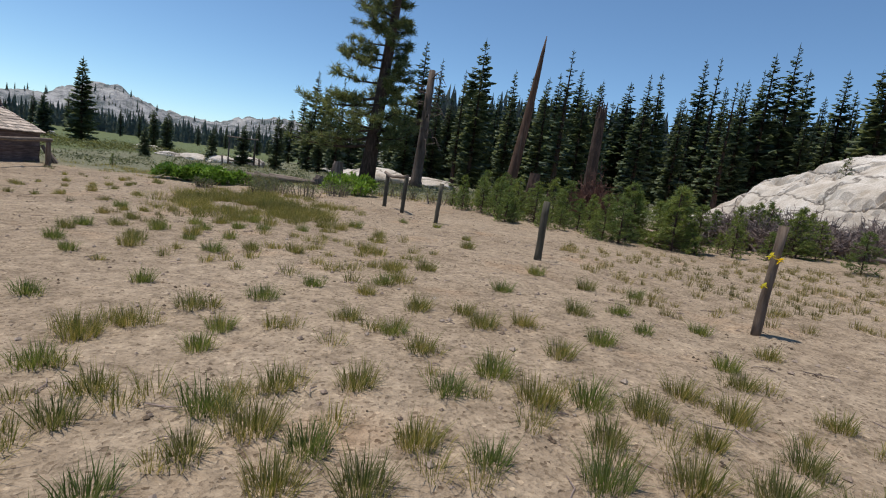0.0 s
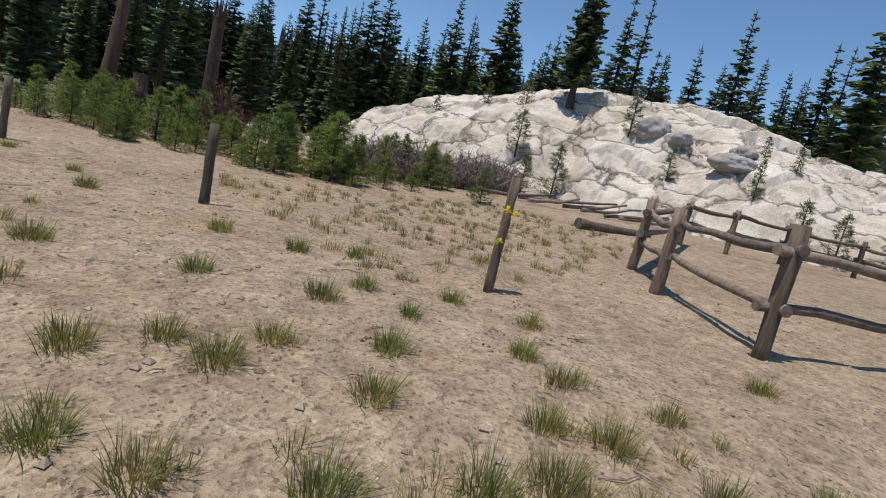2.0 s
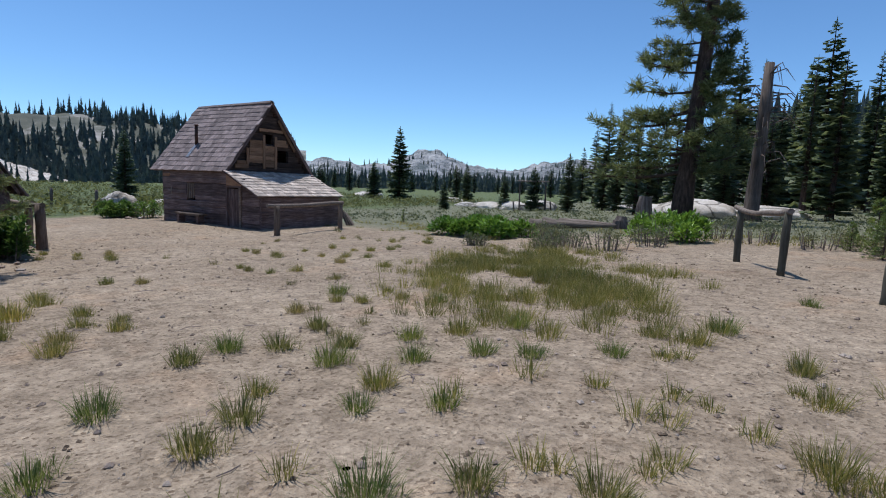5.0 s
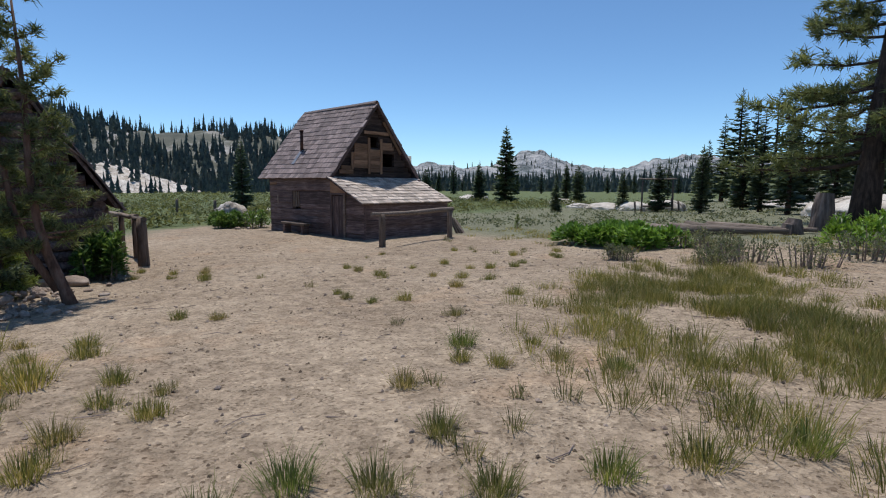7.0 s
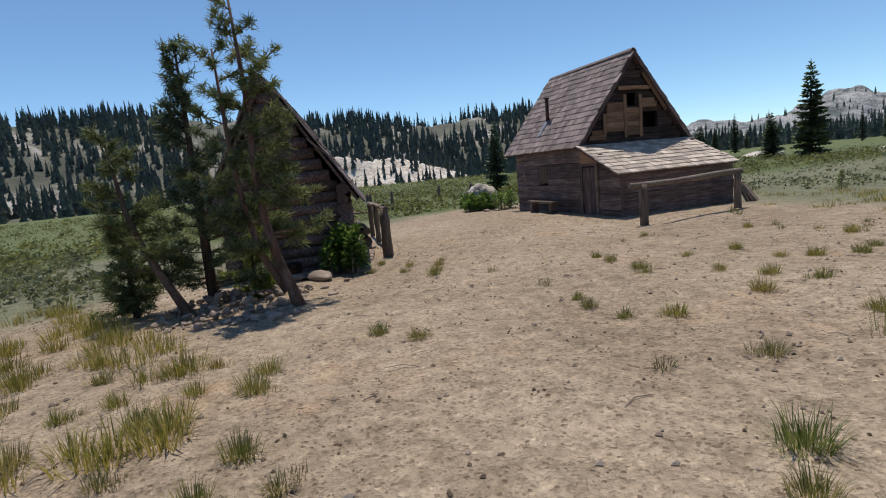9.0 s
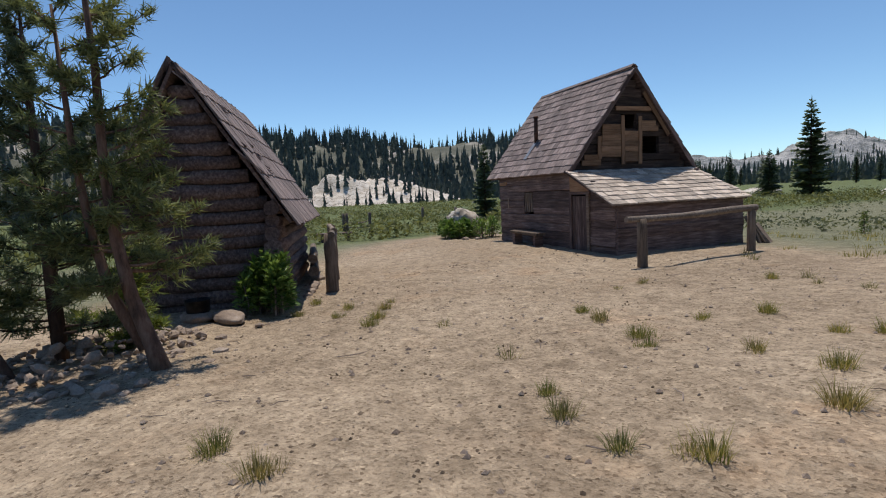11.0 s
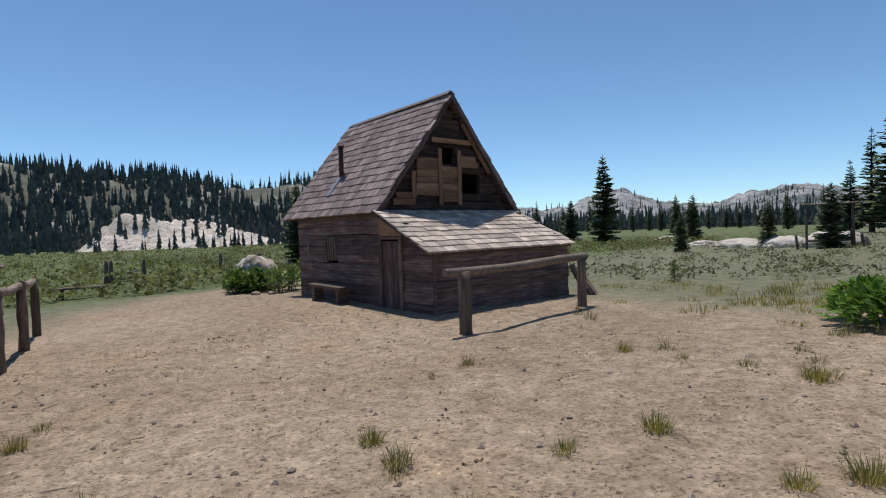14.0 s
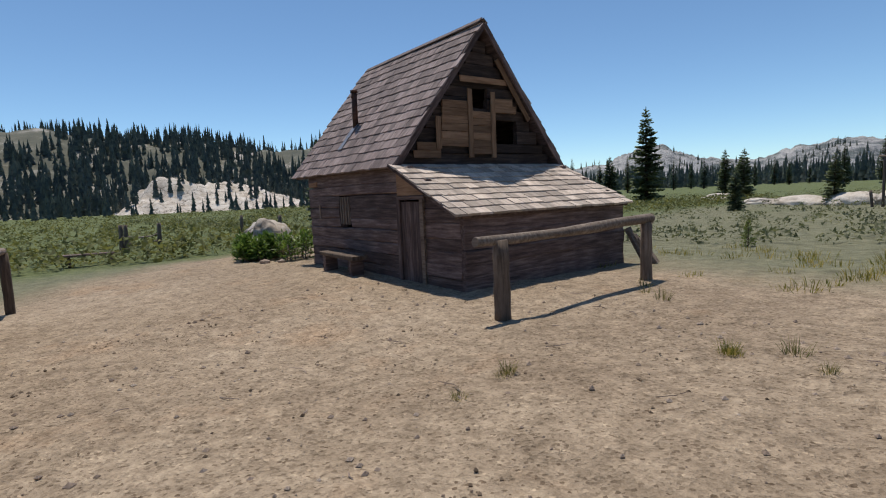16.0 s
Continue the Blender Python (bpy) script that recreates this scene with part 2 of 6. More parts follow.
k.bump(k.noise(v, 1.9, 4), 0.7, 0.16)
M["ground"] = k.color(c)

k = Mat("distant_mountain", 0.95)
v = k.coords((0.02, 0.02, 0.035), True)
a = k.noise(v, 1.0, 8, 0.7)
c = k.ramp(a, [(0.42, (0.13, 0.15, 0.15)), (0.5, (0.31, 0.31, 0.31)), (0.64, (0.48, 0.47, 0.46))])
k.bump(a, 1.0, 20.0)
M["mountain"] = k.color(c)
k = Mat("forest_hillside", 0.95)
v = k.coords((0.05, 0.05, 0.05), True)
a = k.noise(v, 1.0, 7, 0.7)
c = k.ramp(a, [(0.36, (0.07, 0.075, 0.06)), (0.53, (0.13, 0.13, 0.1)), (0.6, (0.3, 0.28, 0.25)), (0.7, (0.46, 0.44, 0.41))])
k.bump(a, 0.7, 2.0)
M["hill"] = k.color(c)
k = Mat("rusty_stove_pipe", 0.6, 0.6)
c = k.ramp(k.noise(k.coords(), 6, 5), [(0.35, (0.035, 0.022, 0.018)), (0.65, (0.13, 0.07, 0.05))])
M["rust"] = k.color(c)
k = Mat("galvanised_flashing", 0.5, 0.7)
c = k.ramp(k.noise(k.coords(), 5, 4), [(0.35, (0.25, 0.25, 0.26)), (0.65, (0.42, 0.42, 0.43))])
M["tin"] = k.color(c)
k = Mat("black_iron_pot", 0.6, 0.5)
c = k.ramp(k.noise(k.coords(), 7, 4), [(0.4, (0.012, 0.012, 0.012)), (0.7, (0.05, 0.042, 0.038))])
M["iron"] = k.color(c)


# ---- geometry tools ----
rnd = random.Random(7)


class Geo:
    """Vertices and faces gathered for one mesh."""

    def __init__(self):
        self.v, self.f = [], []

    def add(self, vs, fs):
        n = len(self.v)
        self.v.extend(vs)
        self.f.extend([tuple(i + n for i in f) for f in fs])

    def box(self, c, s, m=None, jitter=0.0):
        """A box about c of the size s, chamfered along its long edges, turned by the 3x3 matrix m."""
        x, y, z = s[0] / 2, s[1] / 2, s[2] / 2
        b = min(y, z) * 0.22
        ring = [(y - b, -z), (y, -z + b), (y, z - b), (y - b, z), (-y + b, z), (-y, z - b), (-y, -z + b), (-y + b, -z)]
        vs = [Vector((sx * x, p, q)) for sx in (-1, 1) for p, q in ring]
        if jitter:
            vs = [p + Vector((rnd.uniform(-2, 2) * jitter, rnd.uniform(-1, 1) * jitter, rnd.uniform(-1, 1) * jitter)) for p in vs]
        fs = [(i, (i + 1) % 8, 8 + (i + 1) % 8, 8 + i) for i in range(8)] + [tuple(range(7, -1, -1)), tuple(range(8, 16))]
        self.add([tuple((m @ p if m else p) + Vector(c)) for p in vs], fs)

    def tube(self, pts, radii, n=8, rough=0.0, caps=True):
        """A tapered tube along pts."""
        pts = [Vector(p) for p in pts]
        vs, fs = [], []
        for i, p in enumerate(pts):
            d = (pts[min(i + 1, len(pts) - 1)] - pts[max(i - 1, 0)]).normalized()
            a = d.cross(Vector((0.31, 0.17, 0.93) if abs(d.z) < 0.9 else (1, 0.1, 0))).normalized()
            b = d.cross(a)
            for j in range(n):
                w = 2 * math.pi * j / n
                r = radii[i] * (1 + (rnd.uniform(-rough, rough) if rough else 0))
                vs.append(tuple(p + (a * math.cos(w) + b * math.sin(w)) * r))
        for i in range(len(pts) - 1):
            for j in range(n):
                fs.append((i * n + j, i * n + (j + 1) % n, (i + 1) * n + (j + 1) % n, (i + 1) * n + j))
        if caps:
            fs += [tuple(range(n - 1, -1, -1)), tuple(range((len(pts) - 1) * n, len(pts) * n))]
        self.add(vs, fs)

    def blade(self, base, tip, width, bend):
        """A grass blade or needle: a bent, tapered strip of three triangles."""
        base, tip = Vector(base), Vector(tip)
        d = tip - base
        s = d.cross(Vector((rnd.uniform(-1, 1), rnd.uniform(-1, 1), 0.3)))
        s = (s.normalized() if s.length > 1e-6 else Vector((1, 0, 0))) * width / 2
        mid = base + d * 0.55 + Vector(bend)
        self.add([tuple(base - s), tuple(base + s), tuple(mid - s * 0.8), tuple(mid + s * 0.8), tuple(tip)], [(0, 1, 3, 2), (2, 3, 4)])

    def leaf(self, c, d, up, length, width):
        """A leaf folded along its midrib."""
        c, d, up = Vector(c), Vector(d).normalized(), Vector(up)
        s = d.cross(up)
        s = (s.normalized() if s.length > 1e-6 else Vector((1, 0, 0))) * width / 2
        n = s.cross(d).normalized() * width * 0.18
        e = c + d * length
        m = c + d * length * 0.45
        self.add([tuple(c), tuple(m + s + n), tuple(e), tuple(m - s + n)], [(0, 1, 2), (0, 2, 3)])

    def mesh(self, name, material, smooth=False):
        me = bpy.data.meshes.new(name)
        me.from_pydata(self.v, [], self.f)
        me.materials.append(material)
        if smooth:
            me.polygons.foreach_set("use_smooth", [True] * len(me.polygons))
        me.update()
        return me

    def part(self, name, material, parent=None, label="", smooth=False):
        ob = new(name, self.mesh(name, material, smooth))
        ob.parent = parent
        return tagged(ob, label)


def thing(name, at, label, category, group="", turn=0.0):
    ob = new(name)
    ob.matrix_basis = pose(*at, 0, 0, turn)
    return tagged(ob, label, category, group)


def piece(name, mesh, parent, m):
    ob = new(name, mesh)
    ob.parent = parent
    ob.matrix_basis = m
    return ob


def soft(v):
    return math.log1p(math.exp(min(v, 40)))


def fbm(x, y, s, o=4, seed=0.0):
    return noise.fractal(Vector((x * s + seed, y * s - seed, seed * 1.7)), 0.6, 2.1, o)


def smooth01(v):
    v = min(max(v, 0.0), 1.0)
    return v * v * (3 - 2 * v)


# ---- ground ----
def ground_z(x, y):
    """The height of the ground."""
    z = 0.12 - 0.035 * min(soft(-x - 1), 21) + 0.006 * (min(y, 26) - 10) + 0.045 * min(soft(x - 2.5), 8)
    z -= 0.06 * math.exp(-((x + 14) ** 2 + (y - 14.5) ** 2) / 18)
    z += 0.26 * math.exp(-((x + 22.5) ** 2 + (y - 20) ** 2) / 22)
    z -= 0.35 * smooth01((-x - 0.75 * y - 1) / 14) * smooth01((9 - y) / 6)
    return z


def on_ground(x, y, sink=0.0):
    return (x, y, ground_z(x, y) - sink)


def relief(x, y):
    r = math.hypot(x + 5, y - 10)
    k = smooth01((60 - r) / 30)
    return k * (0.035 * fbm(x, y, 0.55, 3, 3.1) + 0.018 * fbm(x, y, 2.2, 3, 8.3))


def polar_grid(name, material, radii, az0, az1, n, height, centre=(-5.0, 10.0), closed=False):
    """A sheet between the radii, over azimuths counted from +y towards -x."""
    vs, fs = [], []
    cols = n if closed else n + 1
    for r in radii:
        for i in range(cols):
            a = radians(az0 + (az1 - az0) * i / n)
            x, y = centre[0] - r * math.sin(a), centre[1] + r * math.cos(a)
            vs.append((x, y, height(x, y, r, math.degrees(a))))
    for j in range(len(radii) - 1):
        for i in range(n):
            p, q = j * cols + i, j * cols + (i + 1) % cols
            fs.append((p, q, q + cols, p + cols))
    me = bpy.data.meshes.new(name)
    me.from_pydata(vs, [], fs)
    me.materials.append(material)
    me.polygons.foreach_set("use_smooth", [True] * len(me.polygons))
    return new(name, me)


radii = [0.02] + [0.15 * i for i in range(1, 150)] + [22.4 * 1.055 ** i for i in range(0, 92)]
ground = polar_grid("ground", M["ground"], radii, 0, 360, 360, lambda x, y, r, a: ground_z(x, y) + relief(x, y), closed=True)
tagged(ground, "pale sandy ground with grit, running into sage meadow", "ground", kind="structure")


# ---- hills and mountains ----
def west_top(a):
    return 20.5 + 10 * smooth01((a - 66) / 22) + 3.0 * fbm(a, 0, 0.09, 3, 2.0) - 5 * smooth01((58 - a) / 8)


def hill_z(x, y, r, a):
    k = smooth01((r - 150) / 85)
    return -1.5 + west_top(a) * k + k * 2.5 * fbm(x, y, 0.03, 4, 5.0)


hill = polar_grid("hill_west", M["hill"], [140 + 5 * i for i in range(32)], 44, 150, 200, hill_z)
tagged(hill, "forested hillside with pale granite showing through", "hill", kind="structure")


def bluff_z(x, y, r, a):
    k = smooth01((r - 118) / 26) * smooth01((a - 62) / 5) * smooth01((84 - a) / 5)
    return -2.0 + k * (6.5 + 4.0 * fbm(x, y, 0.07, 4, 1.0)) * (0.65 + 0.35 * math.cos((a - 77) * 0.2))


bluff = polar_grid("granite_bluff", M["granite"], [112 + 1.5 * i for i in range(34)], 60, 86, 150, bluff_z)
tagged(bluff, "pale granite bluff at the foot of the wooded hill", "rock face", kind="structure")


def east_hill_z(x, y, r, a):
    k = smooth01((r - 55) / 120) * smooth01((16 - a) / 22)
    return -1.2 + k * (13 + 2.5 * fbm(x, y, 0.02, 3, 7.0))


east_hill = polar_grid("hill_east", M["hill"], [46 + 6 * i for i in range(26)], -150, 22, 120, east_hill_z)
tagged(east_hill, "dark wooded rise behind the pale rock", "hill", kind="structure")


def range_z(x, y, r, a):
    k = smooth01((r - 900) / 420)
    peak = 38 + 43 * math.exp(-((a - 31.5) / 4.5) ** 2) + 30 * math.exp(-((a - 16.5) / 4.0) ** 2) + 26 * math.exp(-((a - 8) / 4.0) ** 2) + 14 * math.exp(-((a - 41) / 4) ** 2)
    return -4 + k * (peak + 22 * fbm(x, y, 0.007, 6, 4.0))


mountains = polar_grid("mountain_range", M["mountain"], [880 + 25 * i for i in range(28)], -30, 70, 300, range_z)
tagged(mountains, "distant pale granite peaks above the valley", "mountains", kind="structure")
south_rise = polar_grid("hill_south", M["hill"], [160 + 12 * i for i in range(12)], 150, 215, 60, lambda x, y, r, a: -2 + 14 * smooth01((r - 170) / 90) + 2 * fbm(x, y, 0.03, 3, 6.0))
tagged(south_rise, "low wooded rise closing the valley", "hill", kind="structure")


# ---- trees ----
def conifer_mesh(seed, height, spread, gap=0.32, droop=0.35, dense=1.0, lean=0.0, bare=0.08, ragged=0.25):
    """The trunk and the crown of a narrow mountain conifer."""
    r = random.Random(seed)
    trunk, crown = Geo(), Geo()
    pts = [(lean * (i / 6) ** 2, 0, height * i / 6) for i in range(7)]
    base_r = 0.018 * height + 0.03
    trunk.tube(pts, [base_r * (1.25 if i == 0 else 1 - 0.97 * i / 6) for i in range(7)], 7)
    z = height * bare
    while z < height * 0.985:
        f = z / height
        reach = spread * (1 - f) ** 0.8 * (0.75 + 0.25 * min(1, f / 0.25))
        n = max(3, int((5.5 if f < 0.8 else 4) * dense))
        start = r.uniform(0, 6.28)
        for i in range(n):
            if r.random() < ragged * 0.5:
                continue
            a = start + 6.283 * i / n + r.uniform(-0.4, 0.4)
            L = reach * r.uniform(1 - ragged * 1.6, 1.15) + 0.08
            c = Vector((lean * f * f, 0, z + r.uniform(-0.5, 0.5) * gap))
            d = Vector((math.cos(a), math.sin(a), 0))
            side = Vector((-d.y, d.x, 0))
            up = 0.45 * f - droop * (1 - f)
            steps = max(2, int(L / (0.34 * gap / 0.32)))
            for s in range(steps):
                u0 = s / steps
                p = c + d * (L * u0) + Vector((0, 0, L * (up * u0 + 0.18 * u0 * u0)))
                w = L * (0.5 * (1 - u0) + 0.15) * r.uniform(0.7, 1.2)
                q = L / steps * r.uniform(1.4, 2.0)
                for sg in (-1, 1):
                    e = p + d * q * 0.75 + side * sg * w + Vector((0, 0, -0.22 * w + r.uniform(-0.1, 0.06) * L))
                    m = p + d * q + Vector((0, 0, r.uniform(-0.05, 0.09) * L))
                    crown.add([tuple(p + Vector((0, 0, 0.03))), tuple(e), tuple(m)], [(0, 1, 2)])
                h = p + d * q * 0.6 + Vector((0, 0, -0.3 * w - 0.05))
                crown.add([tuple(p), tuple(h + side * w * 0.25), tuple(p + d * q)], [(0, 1, 2)])
        z += gap * r.uniform(0.75, 1.25) * (1.0 - 0.35 * f)
    top = Vector((lean, 0, height))
    for i in range(5):
        a = i * 1.26
        crown.add([tuple(top + Vector((0, 0, 0.12))), tuple(top + Vector((math.cos(a) * 0.06, math.sin(a) * 0.06, -0.4))), tuple(top + Vector((math.cos(a + 0.8) * 0.06, math.sin(a + 0.8) * 0.06, -0.4)))], [(0, 1, 2)])
    return trunk, crown


def conifer(name, label, at, turn, parts, needle, bark, scale=1.0, group=""):
    ob = thing(name, at, label, "tree", group, turn)
    ob.scale = (scale, scale, scale)
    parts[0].part("trunk", bark, ob)
    parts[1].part("crown", needle, ob)
    return ob


def pine_tuft(g, c, d, size, n, r, wide=0.06):
    """A brush of needles round a twig's end."""
    d = Vector(d).normalized()
    for i in range(n):
        v = (d * r.uniform(0.1, 1.0) + Vector((r.gauss(0, 0.6), r.gauss(0, 0.6), r.gauss(0, 0.5) + 0.15))).normalized()
        p = Vector(c) + Vector((r.gauss(0, 1), r.gauss(0, 1), r.gauss(0, 1))) * size * 0.18
        s = v.cross(Vector((r.uniform(-1, 1), r.uniform(-1, 1), r.uniform(-1, 1))))
        s = s.normalized() * size * wide if s.length > 1e-4 else Vector((0.02, 0, 0))
        e = p + v * size * r.uniform(0.6, 1.1)
        g.add([tuple(p - s), tuple(p + s), tuple(e)], [(0, 1, 2)])


def limb_tree(name, at, label, trunk_pts, trunk_r, limbs, needle, bark, tuft=0.3, per=16, seed=1, sides=10, group="", twigs=8.0):
    """A pine from its trunk line and limbs: rows of height fraction, azimuth, length, rise."""
    r = random.Random(seed)
    ob = thing(name, at, label, "tree", group)
    t, c = Geo(), Geo()
    pts = [Vector(p) for p in trunk_pts]
    n = len(pts)
    t.tube(pts, trunk_r, sides, 0.06)

    def along(f):
        k = min(int(f * (n - 1)), n - 2)
        return pts[k].lerp(pts[k + 1], f * (n - 1) - k)

    for f, az, L, rise in limbs:
        p = along(f)
        d = Vector((-math.sin(radians(az)), math.cos(radians(az)), 0))
        line, m, b = [], 5, Geo()
        for i in range(m + 1):
            u = i / m
            line.append(p + d * L * u + Vector((r.uniform(-0.05, 0.05) * L, r.uniform(-0.05, 0.05) * L, L * (rise * u + 0.25 * u * u))))
        w = max(0.012, 0.022 * L)
        b.tube(line, [w * (1 - 0.75 * i / m) for i in range(m + 1)], 5)
        for i in range(int(4 + L * twigs)):
            u = r.uniform(0.16, 1.0)
            k = min(int(u * m), m - 1)
            q = line[k].lerp(line[k + 1], u * m - k)
            side = Vector((r.gauss(0, 1), r.gauss(0, 1), r.gauss(0.15, 0.5))).normalized()
            e = q + (side * 0.5 + d * 0.35) * L * r.uniform(0.08, 0.36) * (1.2 - u * 0.5)
            b.tube([q, e], [w * 0.3, w * 0.12], 3, caps=False)
            pine_tuft(c, e, (e - q) if (e - q).length > 1e-4 else d, tuft * r.uniform(0.75, 1.25), per, r)
            if r.random() < 0.6:
                pine_tuft(c, q.lerp(e, 0.55), e - q, tuft * 0.9, per // 2, r)
        b.part("limb", bark, ob)
    t.part("trunk", bark, ob, smooth=True)
    c.part("crown", needle, ob)
    return ob


fir_kinds = []
for i, (hh, sp, gp, rg) in enumerate([(15, 2.0, 0.42, 0.25), (13, 1.7, 0.4, 0.35), (16, 2.3, 0.46, 0.3), (11, 1.9, 0.38, 0.2), (14, 1.35, 0.42, 0.45), (9, 1.7, 0.34, 0.2), (6.3, 1.15, 0.2, 0.25), (5, 1.1, 0.19, 0.22)]):
    parts = conifer_mesh(100 + i, hh, sp, gp, 0.3, 1.15, 0.0, 0.07 if i != 4 else 0.2, rg)
    fir_kinds.append((parts[0].mesh("trunk", M["bark"]), parts[1].mesh("crown", M["needle"]), hh))


def fir(kind, at, height, group, label="tall dark green mountain conifer"):
    tm, cm, hh = fir_kinds[kind]
    ob = thing("conifer", at, label, "tree", group, rnd.uniform(0, 360))
    s = height / hh
    ob.scale = (s * rnd.uniform(0.9, 1.15), s * rnd.uniform(0.9, 1.15), s)
    for nm, me in (("trunk", tm), ("crown", cm)):
        o = new(nm, me)
        o.parent = ob
    return ob


def polar(az, r, cx=-5.0, cy=10.0):
    a = radians(az)
    return cx - r * math.sin(a), cy + r * math.cos(a)


# forest behind the pale rock and along the north-east
for i in range(280):
    az = -84 + 92 * ((i * 0.618034) % 1.0)
    r = 52 + 62 * ((i * 0.7548777) % 1.0)
    if az > 2:
        r += 22
    x, y = polar(az, r)
    z = max(ground_z(x, y), east_hill_z(x, y, r, az)) - 0.3
    fir(rnd.choice((0, 0, 1, 1, 2, 2, 3, 4)), (x, y, z), rnd.uniform(10, 20) * (0.6 if az > 0 else 1.05 if az < -46 else 0.98 if az < -28 else 0.83), "forest behind the rock")
# trees across the valley floor
for i in range(28):
    az = 4 + 46 * ((i * 0.618034 + 0.3) % 1.0)
    r = 120 + 75 * ((i * 0.7548777) % 1.0)
    x, y = polar(az, r)
    fir(rnd.choice((0, 1, 2, 3)), on_ground(x, y, 0.2), rnd.uniform(5, 8.5), "trees across the valley")


def far_woods(name, label, count, place, hlo, hhi, seed):
    """Many small conifers in one mesh, each a stack of ragged skirts."""
    r = random.Random(seed)
    g = Geo()
    for i in range(count):
        at = place(r)
        if at is None:
            continue
        x, y, z = at
        hh = r.uniform(hlo, hhi)
        w = hh * r.uniform(0.13, 0.19)
        tiers = 6
        for t in range(tiers):
            f = t / tiers
            z0 = z + hh * (0.06 + 0.9 * f)
            rr = w * (1 - f) ** 0.85 * r.uniform(0.85, 1.15)
            z1 = z0 + hh * 0.3 * (1 - 0.35 * f)
            k, n = r.uniform(0, 6.28), 7
            vs = [(x + r.uniform(-0.08, 0.08) * w, y + r.uniform(-0.08, 0.08) * w, z1)]
            for j in range(n):
                q = rr * (1.15 if j % 2 else 0.62) * r.uniform(0.8, 1.15)
                vs.append((x + math.cos(k + 6.283 * j / n) * q, y + math.sin(k + 6.283 * j / n) * q, z0 - r.uniform(0, 0.05) * hh))
            g.add(vs, [(0, 1 + j, 1 + (j + 1) % n) for j in range(n)])
    # these needles carry the distance haze in their base colour
    ob = g.part(name, M["hazy_needle"])
    return tagged(ob, label, "forest", kind="stuff")


def west_place(r):
    az, d = r.uniform(45, 128), r.uniform(150, 262)
    x, y = polar(az, d)
    if fbm(x, y, 0.025, 3, 9.0) < -0.28 and d > 175:
        return None
    return x, y, hill_z(x, y, d, az) - 0.3


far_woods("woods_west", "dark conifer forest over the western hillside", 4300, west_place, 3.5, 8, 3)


def bluff_place(r):
    az, d = r.uniform(58, 90), r.uniform(114, 160)
    x, y = polar(az, d)
    return x, y, max(bluff_z(x, y, d, az), -1.0) - 0.1


far_woods("woods_bluff", "scattered small conifers on the granite bluff", 150, bluff_place, 2.5, 5, 4)


def east_place(r):
    az, d = r.uniform(-100, 1), r.uniform(105, 190)
    x, y = polar(az, d)
    return x, y, east_hill_z(x, y, d, az) - 0.3


far_woods("woods_east", "dense dark conifers on the eastern rise", 1500, east_place, 9, 16, 5)


def valley_place(r):
    az, d = r.uniform(-10, 56), r.uniform(200, 420)
    x, y = polar(az, d)
    return x, y, ground_z(x, y) - 0.3


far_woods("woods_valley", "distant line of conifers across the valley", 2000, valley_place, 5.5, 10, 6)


def range_place(r):
    az, d = r.uniform(-25, 60), r.uniform(880, 1200)
    x, y = polar(az, d)
    return (x, y, range_z(x, y, d, az) - 0.5) if fbm(x, y, 0.008, 3, 2.0) > -0.05 else None


far_woods("woods_range", "far conifers on the lower slopes of the peaks", 1500, range_place, 9, 15, 8)


def south_place(r):
    az, d = r.uniform(128, 276), r.uniform(130, 230)
    x, y = polar(az, d)
    return x, y, ground_z(x, y) - 0.3


far_woods("woods_south", "dark conifers closing the valley", 700, south_place, 9, 15, 9)

# ---- the pale granite outcrop ----
FOOT, ALONG, IN = Vector((16.8, 21.2)), Vector((0.22, -0.9755)), Vector((0.9755, 0.22))


def outcrop_h(s, d):
    """The outcrop's height s metres along its foot and d metres in."""
    crest = 7.5 * math.exp(-((s - 2) / 15.0) ** 2) + 2.2 * math.exp(-((s + 12) / 7.0) ** 2) + 1.6 * math.exp(-((s - 24) / 9) ** 2)
    edge = smooth01((s + 17 + 0.85 * d) / 7) * smooth01((38 - s) / 8)
    dd = d + 1.2 * fbm(s, d, 0.16, 3, 2.0)
    z = crest * (1 - math.exp(-max(dd, 0) / 5.0)) * edge
    z -= crest * smooth01((d - 16) / 14)
    amp = min(1.0, max(z, 0) / 0.8)
    z += amp * (0.42 * fbm(s, d, 0.16, 3, 11.0) + 0.16 * abs(fbm(s * 0.8 + d * 0.5, d * 1.4, 0.33, 4, 14.0)) + 0.07 * fbm(s, d, 1.1, 3, 4.0))
    wx, wy = s * 0.2 + 0.5 * fbm(s, d, 0.2, 2, 21.0), d * 0.34 + s * 0.1 + 0.5 * fbm(s, d, 0.3, 2, 23.0)
    dist, cells = noise.voronoi(Vector((wx, wy, 0.5)))
    block = (math.sin(cells[0].x * 91.7 + cells[0].y * 57.3) * 43758.5) % 1.0
    z += amp * (0.6 * (block - 0.5) - 0.5 * (1 - smooth01((dist[1] - dist[0]) / 0.07)))
    step = 0.6
    t = (z + 0.35 * s * 0.18) / step
    z = 0.86 * z + 0.14 * ((math.floor(t) + smooth01((t % 1.0) * 2.2)) * step - 0.35 * s * 0.18)
    return z - 0.5 * smooth01((-dd + 0.2) / 1.0)


def outcrop_at(s, d):
    p = FOOT + ALONG * s + IN * d
    return p.x, p.y, ground_z(p.x, p.y) + outcrop_h(s, d)


